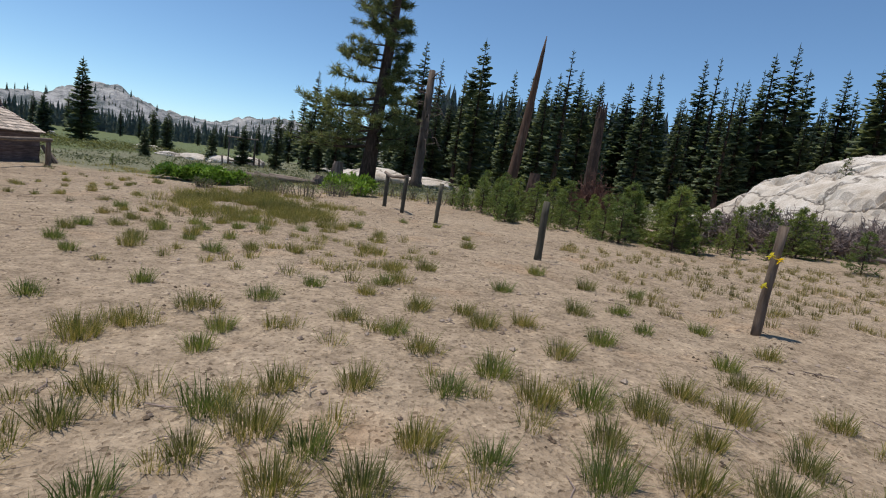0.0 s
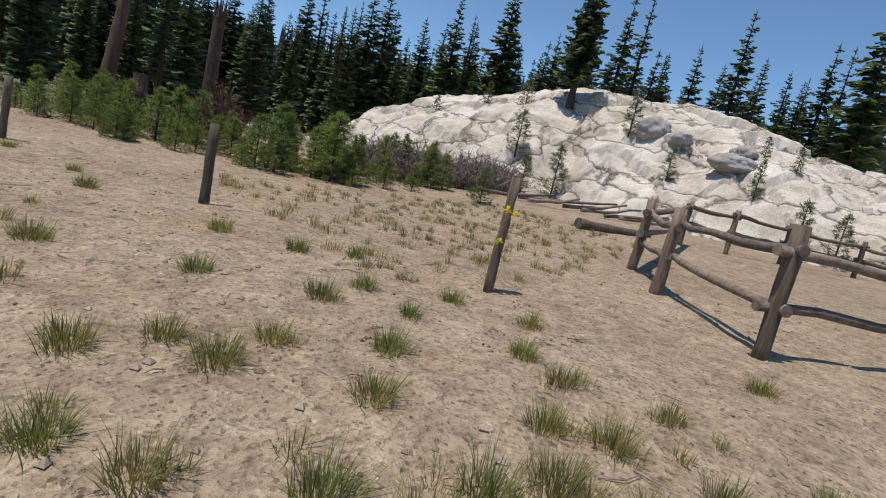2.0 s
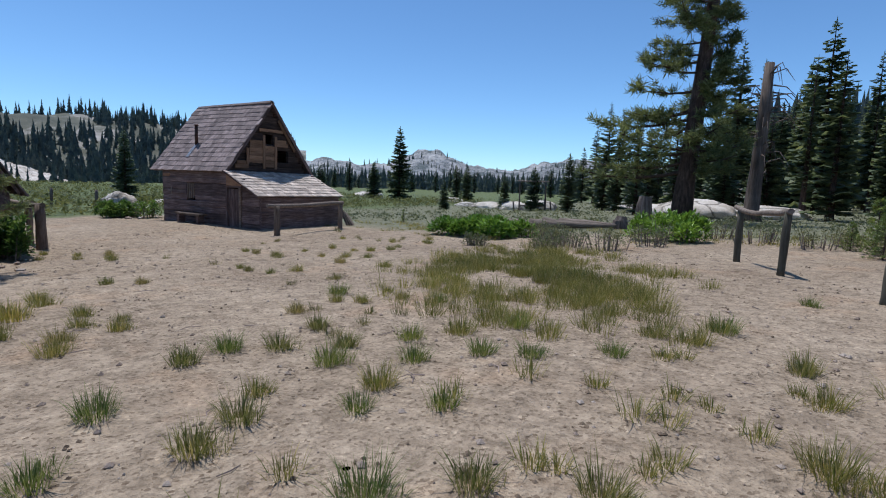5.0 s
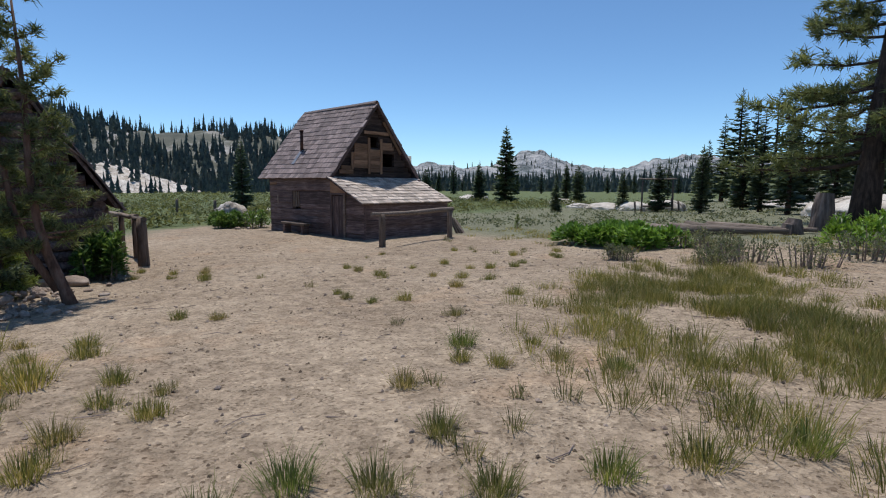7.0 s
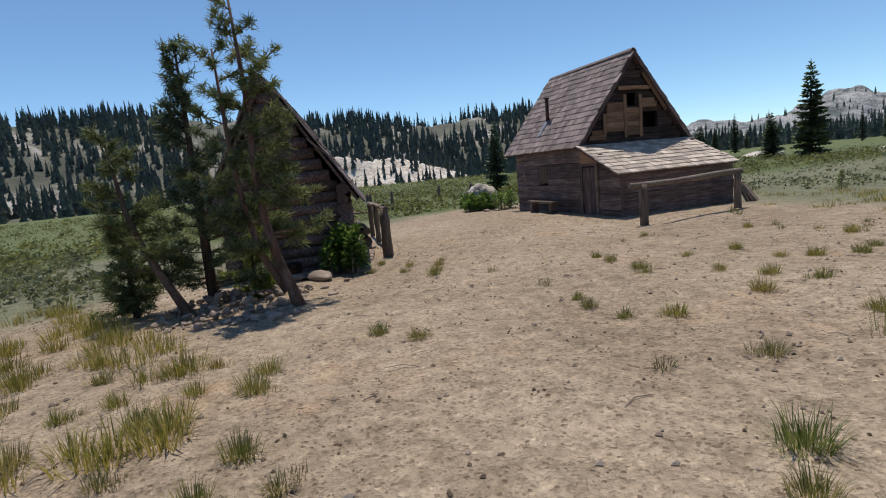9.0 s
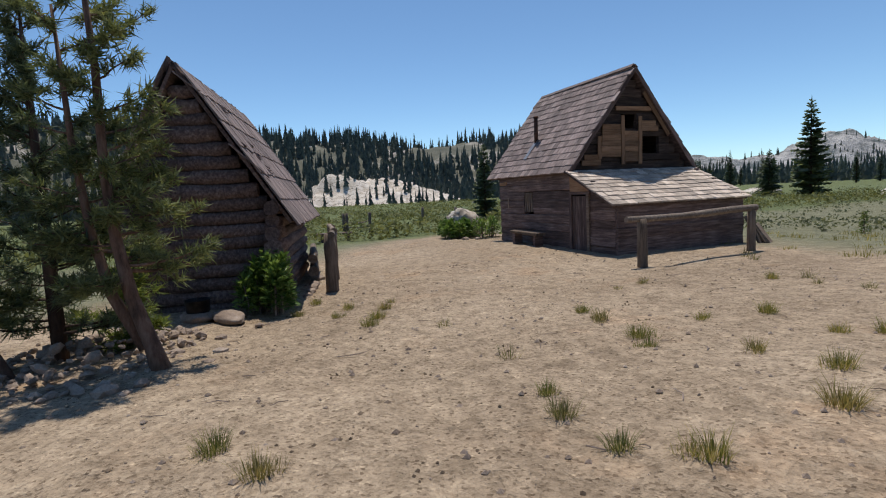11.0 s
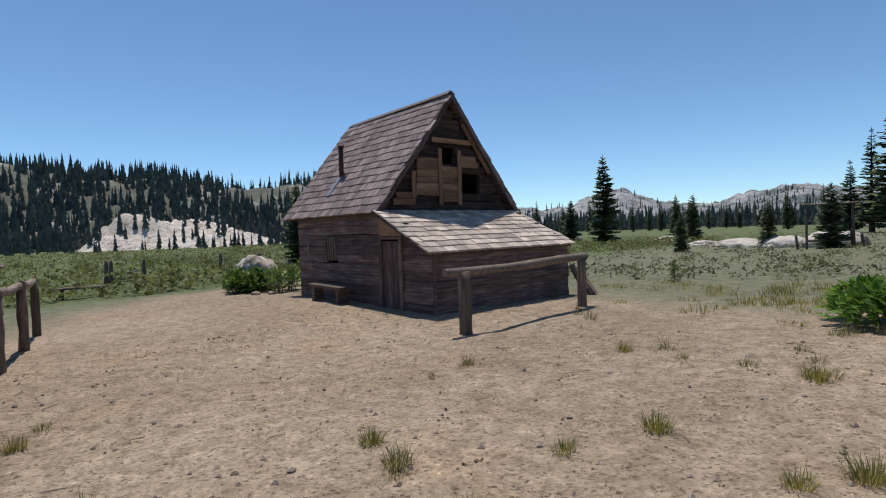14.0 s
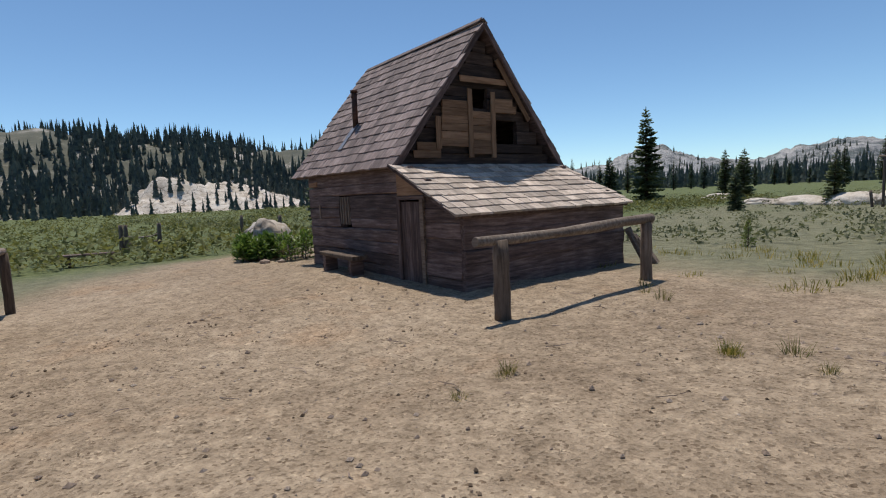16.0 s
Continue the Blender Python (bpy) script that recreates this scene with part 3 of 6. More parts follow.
vs, fs = [], []
NS, ND = 380, 170
for j in range(ND):
    for i in range(NS):
        vs.append(outcrop_at(-26 + 66 * i / (NS - 1), -2 + 32 * (j / (ND - 1)) ** 1.25))
for j in range(ND - 1):
    for i in range(NS - 1):
        p = j * NS + i
        fs.append((p, p + 1, p + NS + 1, p + NS))
me = bpy.data.meshes.new("granite_outcrop")
me.from_pydata(vs, [], fs)
me.materials.append(M["granite"])
me.polygons.foreach_set("use_smooth", [False] * len(me.polygons))
outcrop = tagged(new("granite_outcrop", me), "broad pale granite outcrop with cracks and ledges", "rock", kind="structure")


def boulder(name, at, size, label, material, seed, turn=0.0, group="", rough=0.28):
    bm = bmesh.new()
    bmesh.ops.create_icosphere(bm, subdivisions=4, radius=1.0)
    for v in bm.verts:
        k = 1 + rough * noise.fractal(v.co * 1.1 + Vector((seed * 3.7, seed, 0)), 0.7, 2.0, 4)
        v.co = Vector((v.co.x * size[0], v.co.y * size[1], v.co.z * size[2])) * k
    me = bpy.data.meshes.new(name)
    bm.to_mesh(me)
    bm.free()
    me.materials.append(material)
    me.polygons.foreach_set("use_smooth", [True] * len(me.polygons))
    ob = new(name, me)
    ob.matrix_basis = pose(*at, 0, 0, turn)
    return tagged(ob, label, "rock", group)


for i, (s, d, sz) in enumerate([(4.2, 3.6, (0.75, 0.6, 0.6)), (5.6, 3.2, (0.5, 0.45, 0.35)), (8.0, 2.2, (1.0, 0.6, 0.42)), (8.1, 4.2, (0.6, 0.5, 0.4)), (0.5, 5.6, (0.5, 0.4, 0.3)), (17.5, 4.0, (1.5, 1.1, 1.0))]):
    x, y, z = outcrop_at(s, d)
    boulder("boulder", (x, y, z + sz[2] * 0.35), sz, "rounded grey boulder lying on the granite outcrop", M["grey_rock"], i + 2, -35, "boulders on the outcrop")


# ---- the cabin ----
CX0, CX1 = -22.0, -18.53          # west and east walls
CY0, CY1 = 20.12, 23.84           # south and north walls
EAVE, RIDGE, RY = 1.55, 3.98, 21.97
LX, LZ = -16.9, 0.76             # the lean-to's eave
BASE = -0.36
cabin = thing("cabin", (CX1, CY0, BASE), "small weathered log cabin with a steep shingled roof and a lean-to", "cabin")


def cab(x, y, z):
    """A world place in the cabin's own space."""
    return (x - CX1, y - CY0, z - BASE)


def holder(name, parent, label=""):
    ob = new(name)
    ob.parent = parent
    return tagged(ob, label)


def timber(name, parent, a, b, h, t, material, jitter=0.012, roll=0.0):
    """One hewn timber from a to b (in its parent's space), h high and t thick, its length along its own x."""
    a, b = Vector(a), Vector(b)
    L = (b - a).length
    g = Geo()
    n = max(1, min(4, int(L / 0.9)))
    x, y, z = L / 2, t / 2, h / 2
    bev = min(y, z) * 0.25
    ring = [(y - bev, -z), (y, -z + bev), (y, z - bev), (y - bev, z), (-y + bev, z), (-y, z - bev), (-y, -z + bev), (-y + bev, -z)]
    vs, fs = [], []
    for i in range(n + 1):
        sag = rnd.uniform(-1, 1) * jitter
        for p, q in ring:
            vs.append((-x + L * i / n + rnd.uniform(-1, 1) * jitter * (i in (0, n)), p + rnd.uniform(-1, 1) * jitter * 0.7, q + sag + rnd.uniform(-1, 1) * jitter * 0.8))
    for i in range(n):
        for j in range(8):
            fs.append((i * 8 + j, i * 8 + (j + 1) % 8, (i + 1) * 8 + (j + 1) % 8, (i + 1) * 8 + j))
    fs += [tuple(range(7, -1, -1)), tuple(range(n * 8, n * 8 + 8))]
    g.add(vs, fs)
    d = (b - a).normalized()
    s = Vector((0, 0, 1)).cross(d)
    s = s.normalized() if s.length > 1e-4 else Vector((0, 1, 0))
    u = d.cross(s)
    m = Matrix((d, s, u)).transposed().to_4x4()
    m.translation = (a + b) / 2
    if roll:
        m = m @ Matrix.Rotation(roll, 4, "X")
    return piece(name, g.mesh(name, material), parent, m)


def timber_wall(parent, p0, p1, z0, z1, rows, t, holes, material, name="log", taper=None):
    """Rows of timbers from p0 to p1 with openings (from, to, z0, z1 along the wall). taper gives the ends at a height."""
    p0, p1 = Vector(p0), Vector(p1)
    L = (p1 - p0).length
    d = (p1 - p0) / L
    hs = [rnd.uniform(0.8, 1.2) for i in range(rows)]
    k = (z1 - z0) / sum(hs)
    z = z0
    for hr in hs:
        hh = hr * k
        zc = z + hh / 2
        u0, u1 = (0.0, L) if taper is None else taper(zc)
        spans = [(u0, u1)]
        for a, b, q0, q1 in holes:
            if q0 < zc < q1:
                spans = [s for u, v in spans for s in ((u, min(v, a)), (max(u, b), v)) if s[1] - s[0] > 0.06]
        for u, v in spans:
            if v - u > 0.06:
                off = rnd.uniform(-1, 1) * 0.012
                nrm = Vector((d.y, -d.x, 0)) * off
                a3 = p0 + d * u + nrm
                b3 = p0 + d * v + nrm
                timber(name, parent, (a3.x, a3.y, zc), (b3.x, b3.y, zc), hh * 1.02, t, material)
        z += hh


# south wall with its small barred window; the door is in the lean-to's end beside it
ws = holder("wall_south", cabin)
S0, S1 = cab(CX0, CY0 + 0.07, 0), cab(CX1, CY0 + 0.07, 0)
timber_wall(ws, (S0[0], S0[1], 0), (S1[0], S1[1], 0), 0.0, EAVE - BASE, 9, 0.16, [(1.35, 1.78, 0.95, 1.42)], M["log"])
wn_ = holder("wall_north", cabin)
timber_wall(wn_, (cab(CX0, 0, 0)[0], cab(0, CY1 - 0.07, 0)[1], 0), (0, cab(0, CY1 - 0.07, 0)[1], 0), 0.0, EAVE - BASE, 9, 0.16, [], M["log"])
ww = holder("wall_west", cabin)
half = (CY1 - CY0) / 2


def gable_span(zc):
    z = zc + BASE
    if z < EAVE:
        return 0.16, 2 * half - 0.16
    k = (RIDGE - 0.1 - z) / (RIDGE - 0.1 - EAVE)
    w = max(half * k - 0.05, 0.0)
    return half - w, half + w


timber_wall(ww, cab(CX0 + 0.08, CY0, 0)[:2] + (0,), cab(CX0 + 0.08, CY1, 0)[:2] + (0,), 0.0, RIDGE - BASE - 0.3, 19, 0.14, [], M["log"], taper=gable_span)
we = holder("wall_east", cabin)
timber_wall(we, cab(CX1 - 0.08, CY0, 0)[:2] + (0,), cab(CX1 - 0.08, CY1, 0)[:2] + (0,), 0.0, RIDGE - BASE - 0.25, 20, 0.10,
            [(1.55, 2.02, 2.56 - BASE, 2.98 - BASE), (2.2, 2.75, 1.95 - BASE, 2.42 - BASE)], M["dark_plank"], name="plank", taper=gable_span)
floor_g = Geo()
floor_g.box(cab((CX0 + LX) / 2, (CY0 + CY1) / 2, BASE - 0.03), (LX - CX0 - 0.3, CY1 - CY0 - 0.3, 0.08))
floor_g.part("plank_floor", M["log"], cabin, "dark plank floor")

# paler boards nailed over the gable
gb = holder("gable_boards", cabin, "paler brown boards nailed across the gable")
gx = CX1 + 0.03


def gboard(y0, z0, y1, z1, w, x=0.0, name="board"):
    timber(name, gb, cab(gx + x, y0, z0), cab(gx + x, y1, z1), w, 0.025, M["board"], 0.006)


def gboard_up(y, z0, z1, w, x=0.03):
    g = Geo()
    g.box((0, 0, 0), (z1 - z0, w, 0.025), None, 0.004)
    c = cab(gx + x, y, (z0 + z1) / 2)
    m = Matrix(((0, 0, 1), (0, 1, 0), (1, 0, 0))).to_4x4()
    m.translation = c
    piece("batten", g.mesh("batten", M["board"]), gb, m)


for i in range(6):
    gboard(21.0 + 0.01 * i, 1.93 + 0.13 * i, 21.63, 1.93 + 0.13 * i, 0.125)
    gboard(21.68, 1.80 + 0.125 * i, 22.18, 1.80 + 0.125 * i, 0.12)
for i in range(2):
    gboard(20.42 + 0.08 * i, 1.73 + 0.13 * i, 20.98, 1.73 + 0.13 * i, 0.125)
    gboard(22.22, 2.55 + 0.13 * i, 22.78 - 0.08 * i, 2.55 + 0.13 * i, 0.125)
gboard(21.45, 3.03, 22.55, 3.03, 0.1, 0.01)
gboard_up(20.93, 1.82, 2.35, 0.1)
gboard_up(21.64, 1.68, 2.86, 0.1)
gboard_up(22.18, 1.68, 2.84, 0.1)
gboard(22.3, 3.42, 23.1, 2.38, 0.1, 0.03)

# the steep roof: boards under courses of split shingles
roof_up = (RIDGE + 0.03)
slope = math.hypot(RY - CY0 + 0.12, roof_up - EAVE)
R_X0, R_X1 = -22.45, -18.42


def shingle_mesh(w, L, seed):
    r = random.Random(seed)
    g = Geo()
    t = 0.034
    x = w / 2
    vs = [(-x, 0, 0), (x, 0, 0), (x * r.uniform(0.94, 1), L, 0.004), (-x * r.uniform(0.94, 1), L, 0.004),
          (-x, r.uniform(-0.012, 0.012), t), (x, r.uniform(-0.012, 0.012), t * r.uniform(0.7, 1.2)), (x * 0.97, L, 0.008), (-x * 0.97, L, 0.008)]
    g.add(vs, [(3, 2, 1, 0), (4, 5, 6, 7), (0, 1, 5, 4), (1, 2, 6, 5), (2, 3, 7, 6), (3, 0, 4, 7)])
    return g


def shingled(parent, origin, along, up, width, length, courses, w_mean, material, seed, joined=False, sag=0.0, name="shingle"):
    """Courses of shingles on a slope from origin (its lower corner): along the eave and up the slope."""
    r = random.Random(seed)
    along, up = Vector(along).normalized(), Vector(up).normalized()
    nrm = along.cross(up)
    kinds = [[shingle_mesh(w_mean * f, length / courses * 1.55, seed * 10 + q) for q in range(2)] for f in (0.72, 0.86, 1.0, 1.16, 1.34)]
    meshes = None if joined else [[g.mesh(name, material) for g in row] for row in kinds]
    out = Geo()
    for c in range(courses):
        s = r.uniform(-0.05, 0.0)
        while s < width - 0.03:
            k = r.choice((0, 1, 2, 2, 3, 4))
            w = w_mean * (0.72, 0.86, 1.0, 1.16, 1.34)[k]
            if s + w > width + 0.04:
                k, w = 0, w_mean * 0.72
            mid = s + w / 2
            lift = sag * (2 * mid / width - 1) ** 2 * (c / courses)
            o = Vector(origin) + along * mid + up * (length * c / courses + r.uniform(-0.014, 0.014)) + nrm * (0.012 + r.uniform(0, 0.008)) + Vector((0, 0, lift))
            m = Matrix((along, (up + nrm * 0.0).normalized(), nrm)).transposed().to_4x4() @ Matrix.Rotation(r.uniform(-0.02, 0.02), 4, "Z")
            if c == courses - 1:
                m = m @ Matrix.Diagonal((1, 0.62, 1, 1))
            m.translation = o
            q = r.randrange(2)
            if joined:
                out.add([tuple(m @ Vector(v)) for v in kinds[k][q].v], kinds[k][q].f)
            else:
                piece(name, meshes[k][q], parent, m)
            s += w + r.uniform(0.003, 0.012)
    if joined:
        ob = out.part("shingles", material, parent)
        ob["kind"] = "stuff"


def slab(name, parent, pts, thick, material, label=""):
    """A sheet of the given corners with thickness."""
    pts = [Vector(p) for p in pts]
    n = (pts[1] - pts[0]).cross(pts[-1] - pts[0]).normalized() * thick
    k = len(pts)
    g = Geo()
    g.add([tuple(p) for p in pts] + [tuple(p - n) for p in pts], [tuple(range(k)), tuple(range(2 * k - 1, k - 1, -1))] + [(i, k + i, k + (i + 1) % k, (i + 1) % k) for i in range(k)])
    return g.part(name, material, parent, label)


SAG = 0.06
rs = slab("roof_south", cabin, [cab(R_X0, CY0 - 0.12, EAVE - 0.02), cab(R_X1, CY0 - 0.12, EAVE - 0.02), cab(R_X1, RY, roof_up), cab(R_X0, RY, roof_up - 0.05)], 0.06, M["log"])
rn = slab("roof_north", cabin, [cab(R_X1, CY1 + 0.12, EAVE - 0.02), cab(R_X0, CY1 + 0.12, EAVE - 0.02), cab(R_X0, RY, roof_up - 0.05), cab(R_X1, RY, roof_up)], 0.06, M["log"])
shingled(rs, cab(R_X0, CY0 - 0.16, EAVE - 0.05), (1, 0, 0), (0, RY - CY0 + 0.12, roof_up - EAVE), R_X1 - R_X0, slope, 15, 0.2, M["shingle"], 5)
shingled(rn, cab(R_X1, CY1 + 0.16, EAVE - 0.05), (-1, 0, 0), (0, -(CY1 + 0.12 - RY), roof_up - EAVE), R_X1 - R_X0, slope, 15, 0.2, M["shingle"], 6, True)
timber("ridge_cap", cabin, cab(R_X0, RY - 0.045, roof_up - 0.02), cab(R_X1, RY - 0.06, roof_up + 0.03), 0.02, 0.12, M["shingle"], 0.004, 0.75)
timber("ridge_cap", cabin, cab(R_X0, RY + 0.045, roof_up - 0.02), cab(R_X1, RY + 0.06, roof_up + 0.03), 0.02, 0.12, M["shingle"], 0.004, -0.75)
for sy, yy in ((1, CY0 - 0.14), (-1, CY1 + 0.14)):
    timber("barge_board", cabin, cab(R_X1 + 0.02, yy, EAVE - 0.07), cab(R_X1 + 0.02, RY, roof_up - 0.04), 0.1, 0.03, M["log"], 0.004)

# the lean-to
LTOP = EAVE + 0.02
lean = holder("lean_to", cabin, "low lean-to with pale sun-bleached shingles")
lw = LX - CX1
LYA, LYB = CY0 - 0.2, CY1 + 0.05
lr = slab("lean_to_roof", cabin, [cab(LX + 0.05, LYA, LZ), cab(LX + 0.05, LYB, LZ), cab(CX1 + 0.02, LYB, LTOP), cab(CX1 + 0.02, LYA, LTOP)], 0.05, M["log"])
shingled(lr, cab(LX + 0.09, LYA - 0.02, LZ - 0.02), (0, 1, 0), (-(lw + 0.03), 0, LTOP - LZ), LYB - LYA + 0.04, math.hypot(lw, LTOP - LZ), 9, 0.2, M["shingle_pale"], 8)
lwall = holder("wall_lean_to", cabin)
timber_wall(lwall, cab(LX - 0.06, CY0, 0)[:2] + (0,), cab(LX - 0.06, CY1, 0)[:2] + (0,), 0.0, LZ - BASE - 0.03, 5, 0.09, [], M["log"], name="plank")
lend = holder("wall_lean_to_end", cabin)
DW = 0.62
timber_wall(lend, cab(CX1, CY0 + 0.05, 0)[:2] + (0,), cab(LX - 0.1, CY0 + 0.05, 0)[:2] + (0,), 0.0, LTOP - BASE - 0.06, 9, 0.1, [(0.0, DW + 0.04, -0.1, 1.34)], M["log"], name="plank",
            taper=lambda zc: (0.0, max(0.0, min(lw - 0.1, (LTOP - BASE - zc) / (LTOP - LZ) * lw - 0.05))))
lnorth = holder("wall_lean_to_north", cabin)
timber_wall(lnorth, cab(CX1, CY1 - 0.05, 0)[:2] + (0,), cab(LX - 0.1, CY1 - 0.05, 0)[:2] + (0,), 0.0, LTOP - BASE - 0.06, 8, 0.1, [], M["log"], name="plank",
            taper=lambda zc: (0.0, max(0.0, min(lw - 0.1, (LTOP - BASE - zc) / (LTOP - LZ) * lw - 0.05))))
# the door of upright planks, with a pale jamb and the board over it
door = holder("door", cabin, "closed door of dark upright planks")


def upright(name, parent, x, y, z0, z1, w, t, material):
    g = Geo()
    g.box((0, 0, 0), (z1 - z0, t, w), None, 0.005)
    m = Matrix(((0, 0, 1), (0, 1, 0), (1, 0, 0))).to_4x4()
    m.translation = cab(x, y, (z0 + z1) / 2)
    return piece(name, g.mesh(name, material), parent, m)


for i in range(4):
    upright("plank", door, CX1 + 0.09 + 0.145 * i, CY0 + 0.02, BASE + 0.02, BASE + 1.32, 0.14, 0.04, M["log"])
upright("jamb", door, CX1 + DW + 0.03, CY0 - 0.02, BASE + 0.0, BASE + 1.36, 0.09, 0.05, M["post"])
upright("jamb", door, CX1 + 0.0, CY0 - 0.02, BASE + 0.0, BASE + 1.36, 0.08, 0.05, M["log"])
timber("lintel", door, cab(CX1 - 0.03, CY0 - 0.025, BASE + 1.38), cab(CX1 + DW + 0.1, CY0 - 0.025, BASE + 1.38), 0.06, 0.04, M["log"])
slab("header_board", cabin, [cab(CX1 - 0.02, CY0 - 0.03, BASE + 1.42), cab(CX1 + 1.02, CY0 - 0.03, BASE + 1.42), cab(CX1 + 0.02, CY0 - 0.03, LTOP - 0.04), cab(CX1 - 0.02, CY0 - 0.03, LTOP - 0.04)], 0.03, M["board"], "reddish brown triangular board")
# bars in the window
win = holder("window", cabin, "small barred window opening")
for i in range(4):
    upright("bar", win, CX0 + 1.42 + 0.1 * i, CY0 + 0.0, BASE + 0.93, BASE + 1.44, 0.045, 0.04, M["pole"])
upright("patch", cabin, CX0 + 0.52, CY0 - 0.03, BASE + 1.0, BASE + 1.3, 0.03, 0.02, M["pole"])
timber("patch", cabin, cab(CX0 + 0.1, CY0 - 0.03, BASE + 1.72), cab(CX0 + 0.45, CY0 - 0.03, BASE + 1.72), 0.09, 0.02, M["board"])

# stove pipe through the roof
px, py = -20.85, 20.68
pz = EAVE + (py - CY0 + 0.12) / (RY - CY0 + 0.12) * (roof_up - EAVE)
pipe = Geo()
pipe.tube([cab(px, py, pz - 0.15), cab(px, py, pz + 0.4), cab(px + 0.01, py, pz + 0.74)], [0.055, 0.055, 0.055], 14)
for q in (0.3, 0.62):
    pipe.tube([cab(px, py, pz + q), cab(px, py, pz + q + 0.03)], [0.06, 0.06], 14)
pipe.tube([cab(px + 0.01, py, pz + 0.72), cab(px + 0.01, py, pz + 0.77)], [0.075, 0.07], 14)
pipe.part("stove_pipe", M["rust"], cabin, "rusty stove pipe", True)
up = Vector((0, RY - CY0 + 0.12, roof_up - EAVE)).normalized()
nrm = Vector((1, 0, 0)).cross(up)
f0 = Vector(cab(px, py, pz)) + nrm * 0.05
g = Geo()
for a, w, L in ((-0.08, 0.09, 0.34), (-0.40, 0.08, 0.3)):
    c = f0 + up * a
    g.add([tuple(c + Vector((sx * w, 0, 0)) + up * sy * L / 2 + nrm * o) for o in (0.0, 0.012) for sx, sy in ((-1, -1), (1, -1), (0.8, 1), (-0.8, 1))], [(4, 5, 6, 7), (0, 1, 5, 4), (1, 2, 6, 5), (2, 3, 7, 6), (3, 0, 4, 7)])
g.part("flashing", M["tin"], cabin, "grey metal flashing")

# bench along the south wall
bench = thing("bench", (-20.0, CY0 - 0.34, ground_z(-20.0, CY0 - 0.34)), "long split-log bench along the cabin wall", "bench")
timber("seat", bench, (-0.62, 0, 0.36), (0.66, 0, 0.34), 0.07, 0.3, M["post"], 0.012)
for q in (-0.5, 0.5):
    timber("leg", bench, (q, -0.12, 0.16), (q, 0.12, 0.16), 0.33, 0.1, M["log"], 0.01)

# hitching rail in front of the lean-to
def pole(name, parent, a, b, r0, r1, material, n=9, bend=0.0, label=""):
    a, b = Vector(a), Vector(b)
    pts = []
    for i in range(6):
        u = i / 5
        pts.append(a.lerp(b, u) + Vector((rnd.uniform(-1, 1), rnd.uniform(-1, 1), rnd.uniform(-1, 1))) * bend + Vector((0, 0, -bend * 2 * math.sin(u * 3.1416))))
    g = Geo()
    c = (a + b) / 2
    g.tube([p - c for p in pts], [(r0 + (r1 - r0) * i / 5) * rnd.uniform(0.9, 1.1) for i in range(6)], n, 0.07)
    ob = g.part(name, material, parent, label, True)
    ob.matrix_basis = Matrix.Translation(c)
    md = ob.data
    for p in md.polygons[-2:]:
        p.use_smooth = False
    return ob


hx, hy0, hy1 = -15.48, 19.42, 22.24
hb = ground_z(hx, hy0)
hitch = thing("hitching_rail", (hx, hy0, hb), "weathered pole hitching rail on two thick posts", "rail")
pole("post", hitch, (0, 0, -0.1), (0.0, 0, 0.86), 0.095, 0.085, M["post"])
pole("post", hitch, (0, hy1 - hy0, -0.1), (0, hy1 - hy0, 0.86), 0.085, 0.08, M["post"])
pole("rail", hitch, (-0.02, -0.34, 0.86), (0.0, hy1 - hy0 + 0.12, 0.92), 0.055, 0.07, M["pole"], 9, 0.012, "pale peeled pole")
# slabs leaning at the lean-to's far corner
for i, (dx, w, L) in enumerate(((0.0, 0.12, 0.62), (0.17, 0.1, 0.5), (0.3, 0.14, 0.42))):
    lb = thing("leaning_board", on_ground(-16.5 + dx * 0.3, 23.92 + dx * 0.5), "rough slab of wood leaning at the cabin corner", "board", "boards leaning on the cabin")
    timber("slab", lb, (0.0, 0, 0.0), (-0.33, -0.06, L), 0.05, w * 1.4, M["post"], 0.02)

# ---- the old log shed ----
SX, SY0, SY1 = -17.13, 11.05, 13.28
SB = ground_z(-16.9, 12.0) - 0.1
S_EAVE, S_RIDGE, S_RY = 0.95, 3.15, 12.03
shed = thing("log_shed", (SX, SY0, SB), "old dark log shed with a ragged split-shake roof", "shed", "", -13.3)


def shd(x, y, z):
    return (x - SX, y - SY0, z - SB)


face = holder("wall_gable", shed)
zz, row = SB, 0
while zz < S_RIDGE - 0.15:
    dia = rnd.uniform(0.2, 0.25)
    zc = zz + dia / 2
    if zc < S_EAVE:
        y0, y1 = SY0 - rnd.uniform(0, 0.12), SY1 + rnd.uniform(0, 0.15)
    else:
        k = (S_RIDGE - zc) / (S_RIDGE - S_EAVE)
        y0, y1 = S_RY - (S_RY - SY0) * k, S_RY + (SY1 - S_RY) * k
    if y1 - y0 > 0.15:
        pole("log", face, shd(SX + rnd.uniform(-0.02, 0.02), y0, zc), shd(SX + rnd.uniform(-0.02, 0.02), y1, zc + rnd.uniform(-0.02, 0.02)), dia * 0.56, dia * 0.52, M["log"], 10, 0.008)
    if zc < S_EAVE + 0.1:
        for nm, yy in (("side_log", SY1 - 0.05), ("side_log", SY0 + 0.05)):
            pole(nm, face, shd(SX + 0.22 + rnd.uniform(-0.1, 0.12), yy, zc + 0.1), shd(SX - 4.2, yy, zc + 0.1), dia * 0.55, dia * 0.5, M["log"], 9, 0.01)
    zz += dia * 0.93
rear = Geo()
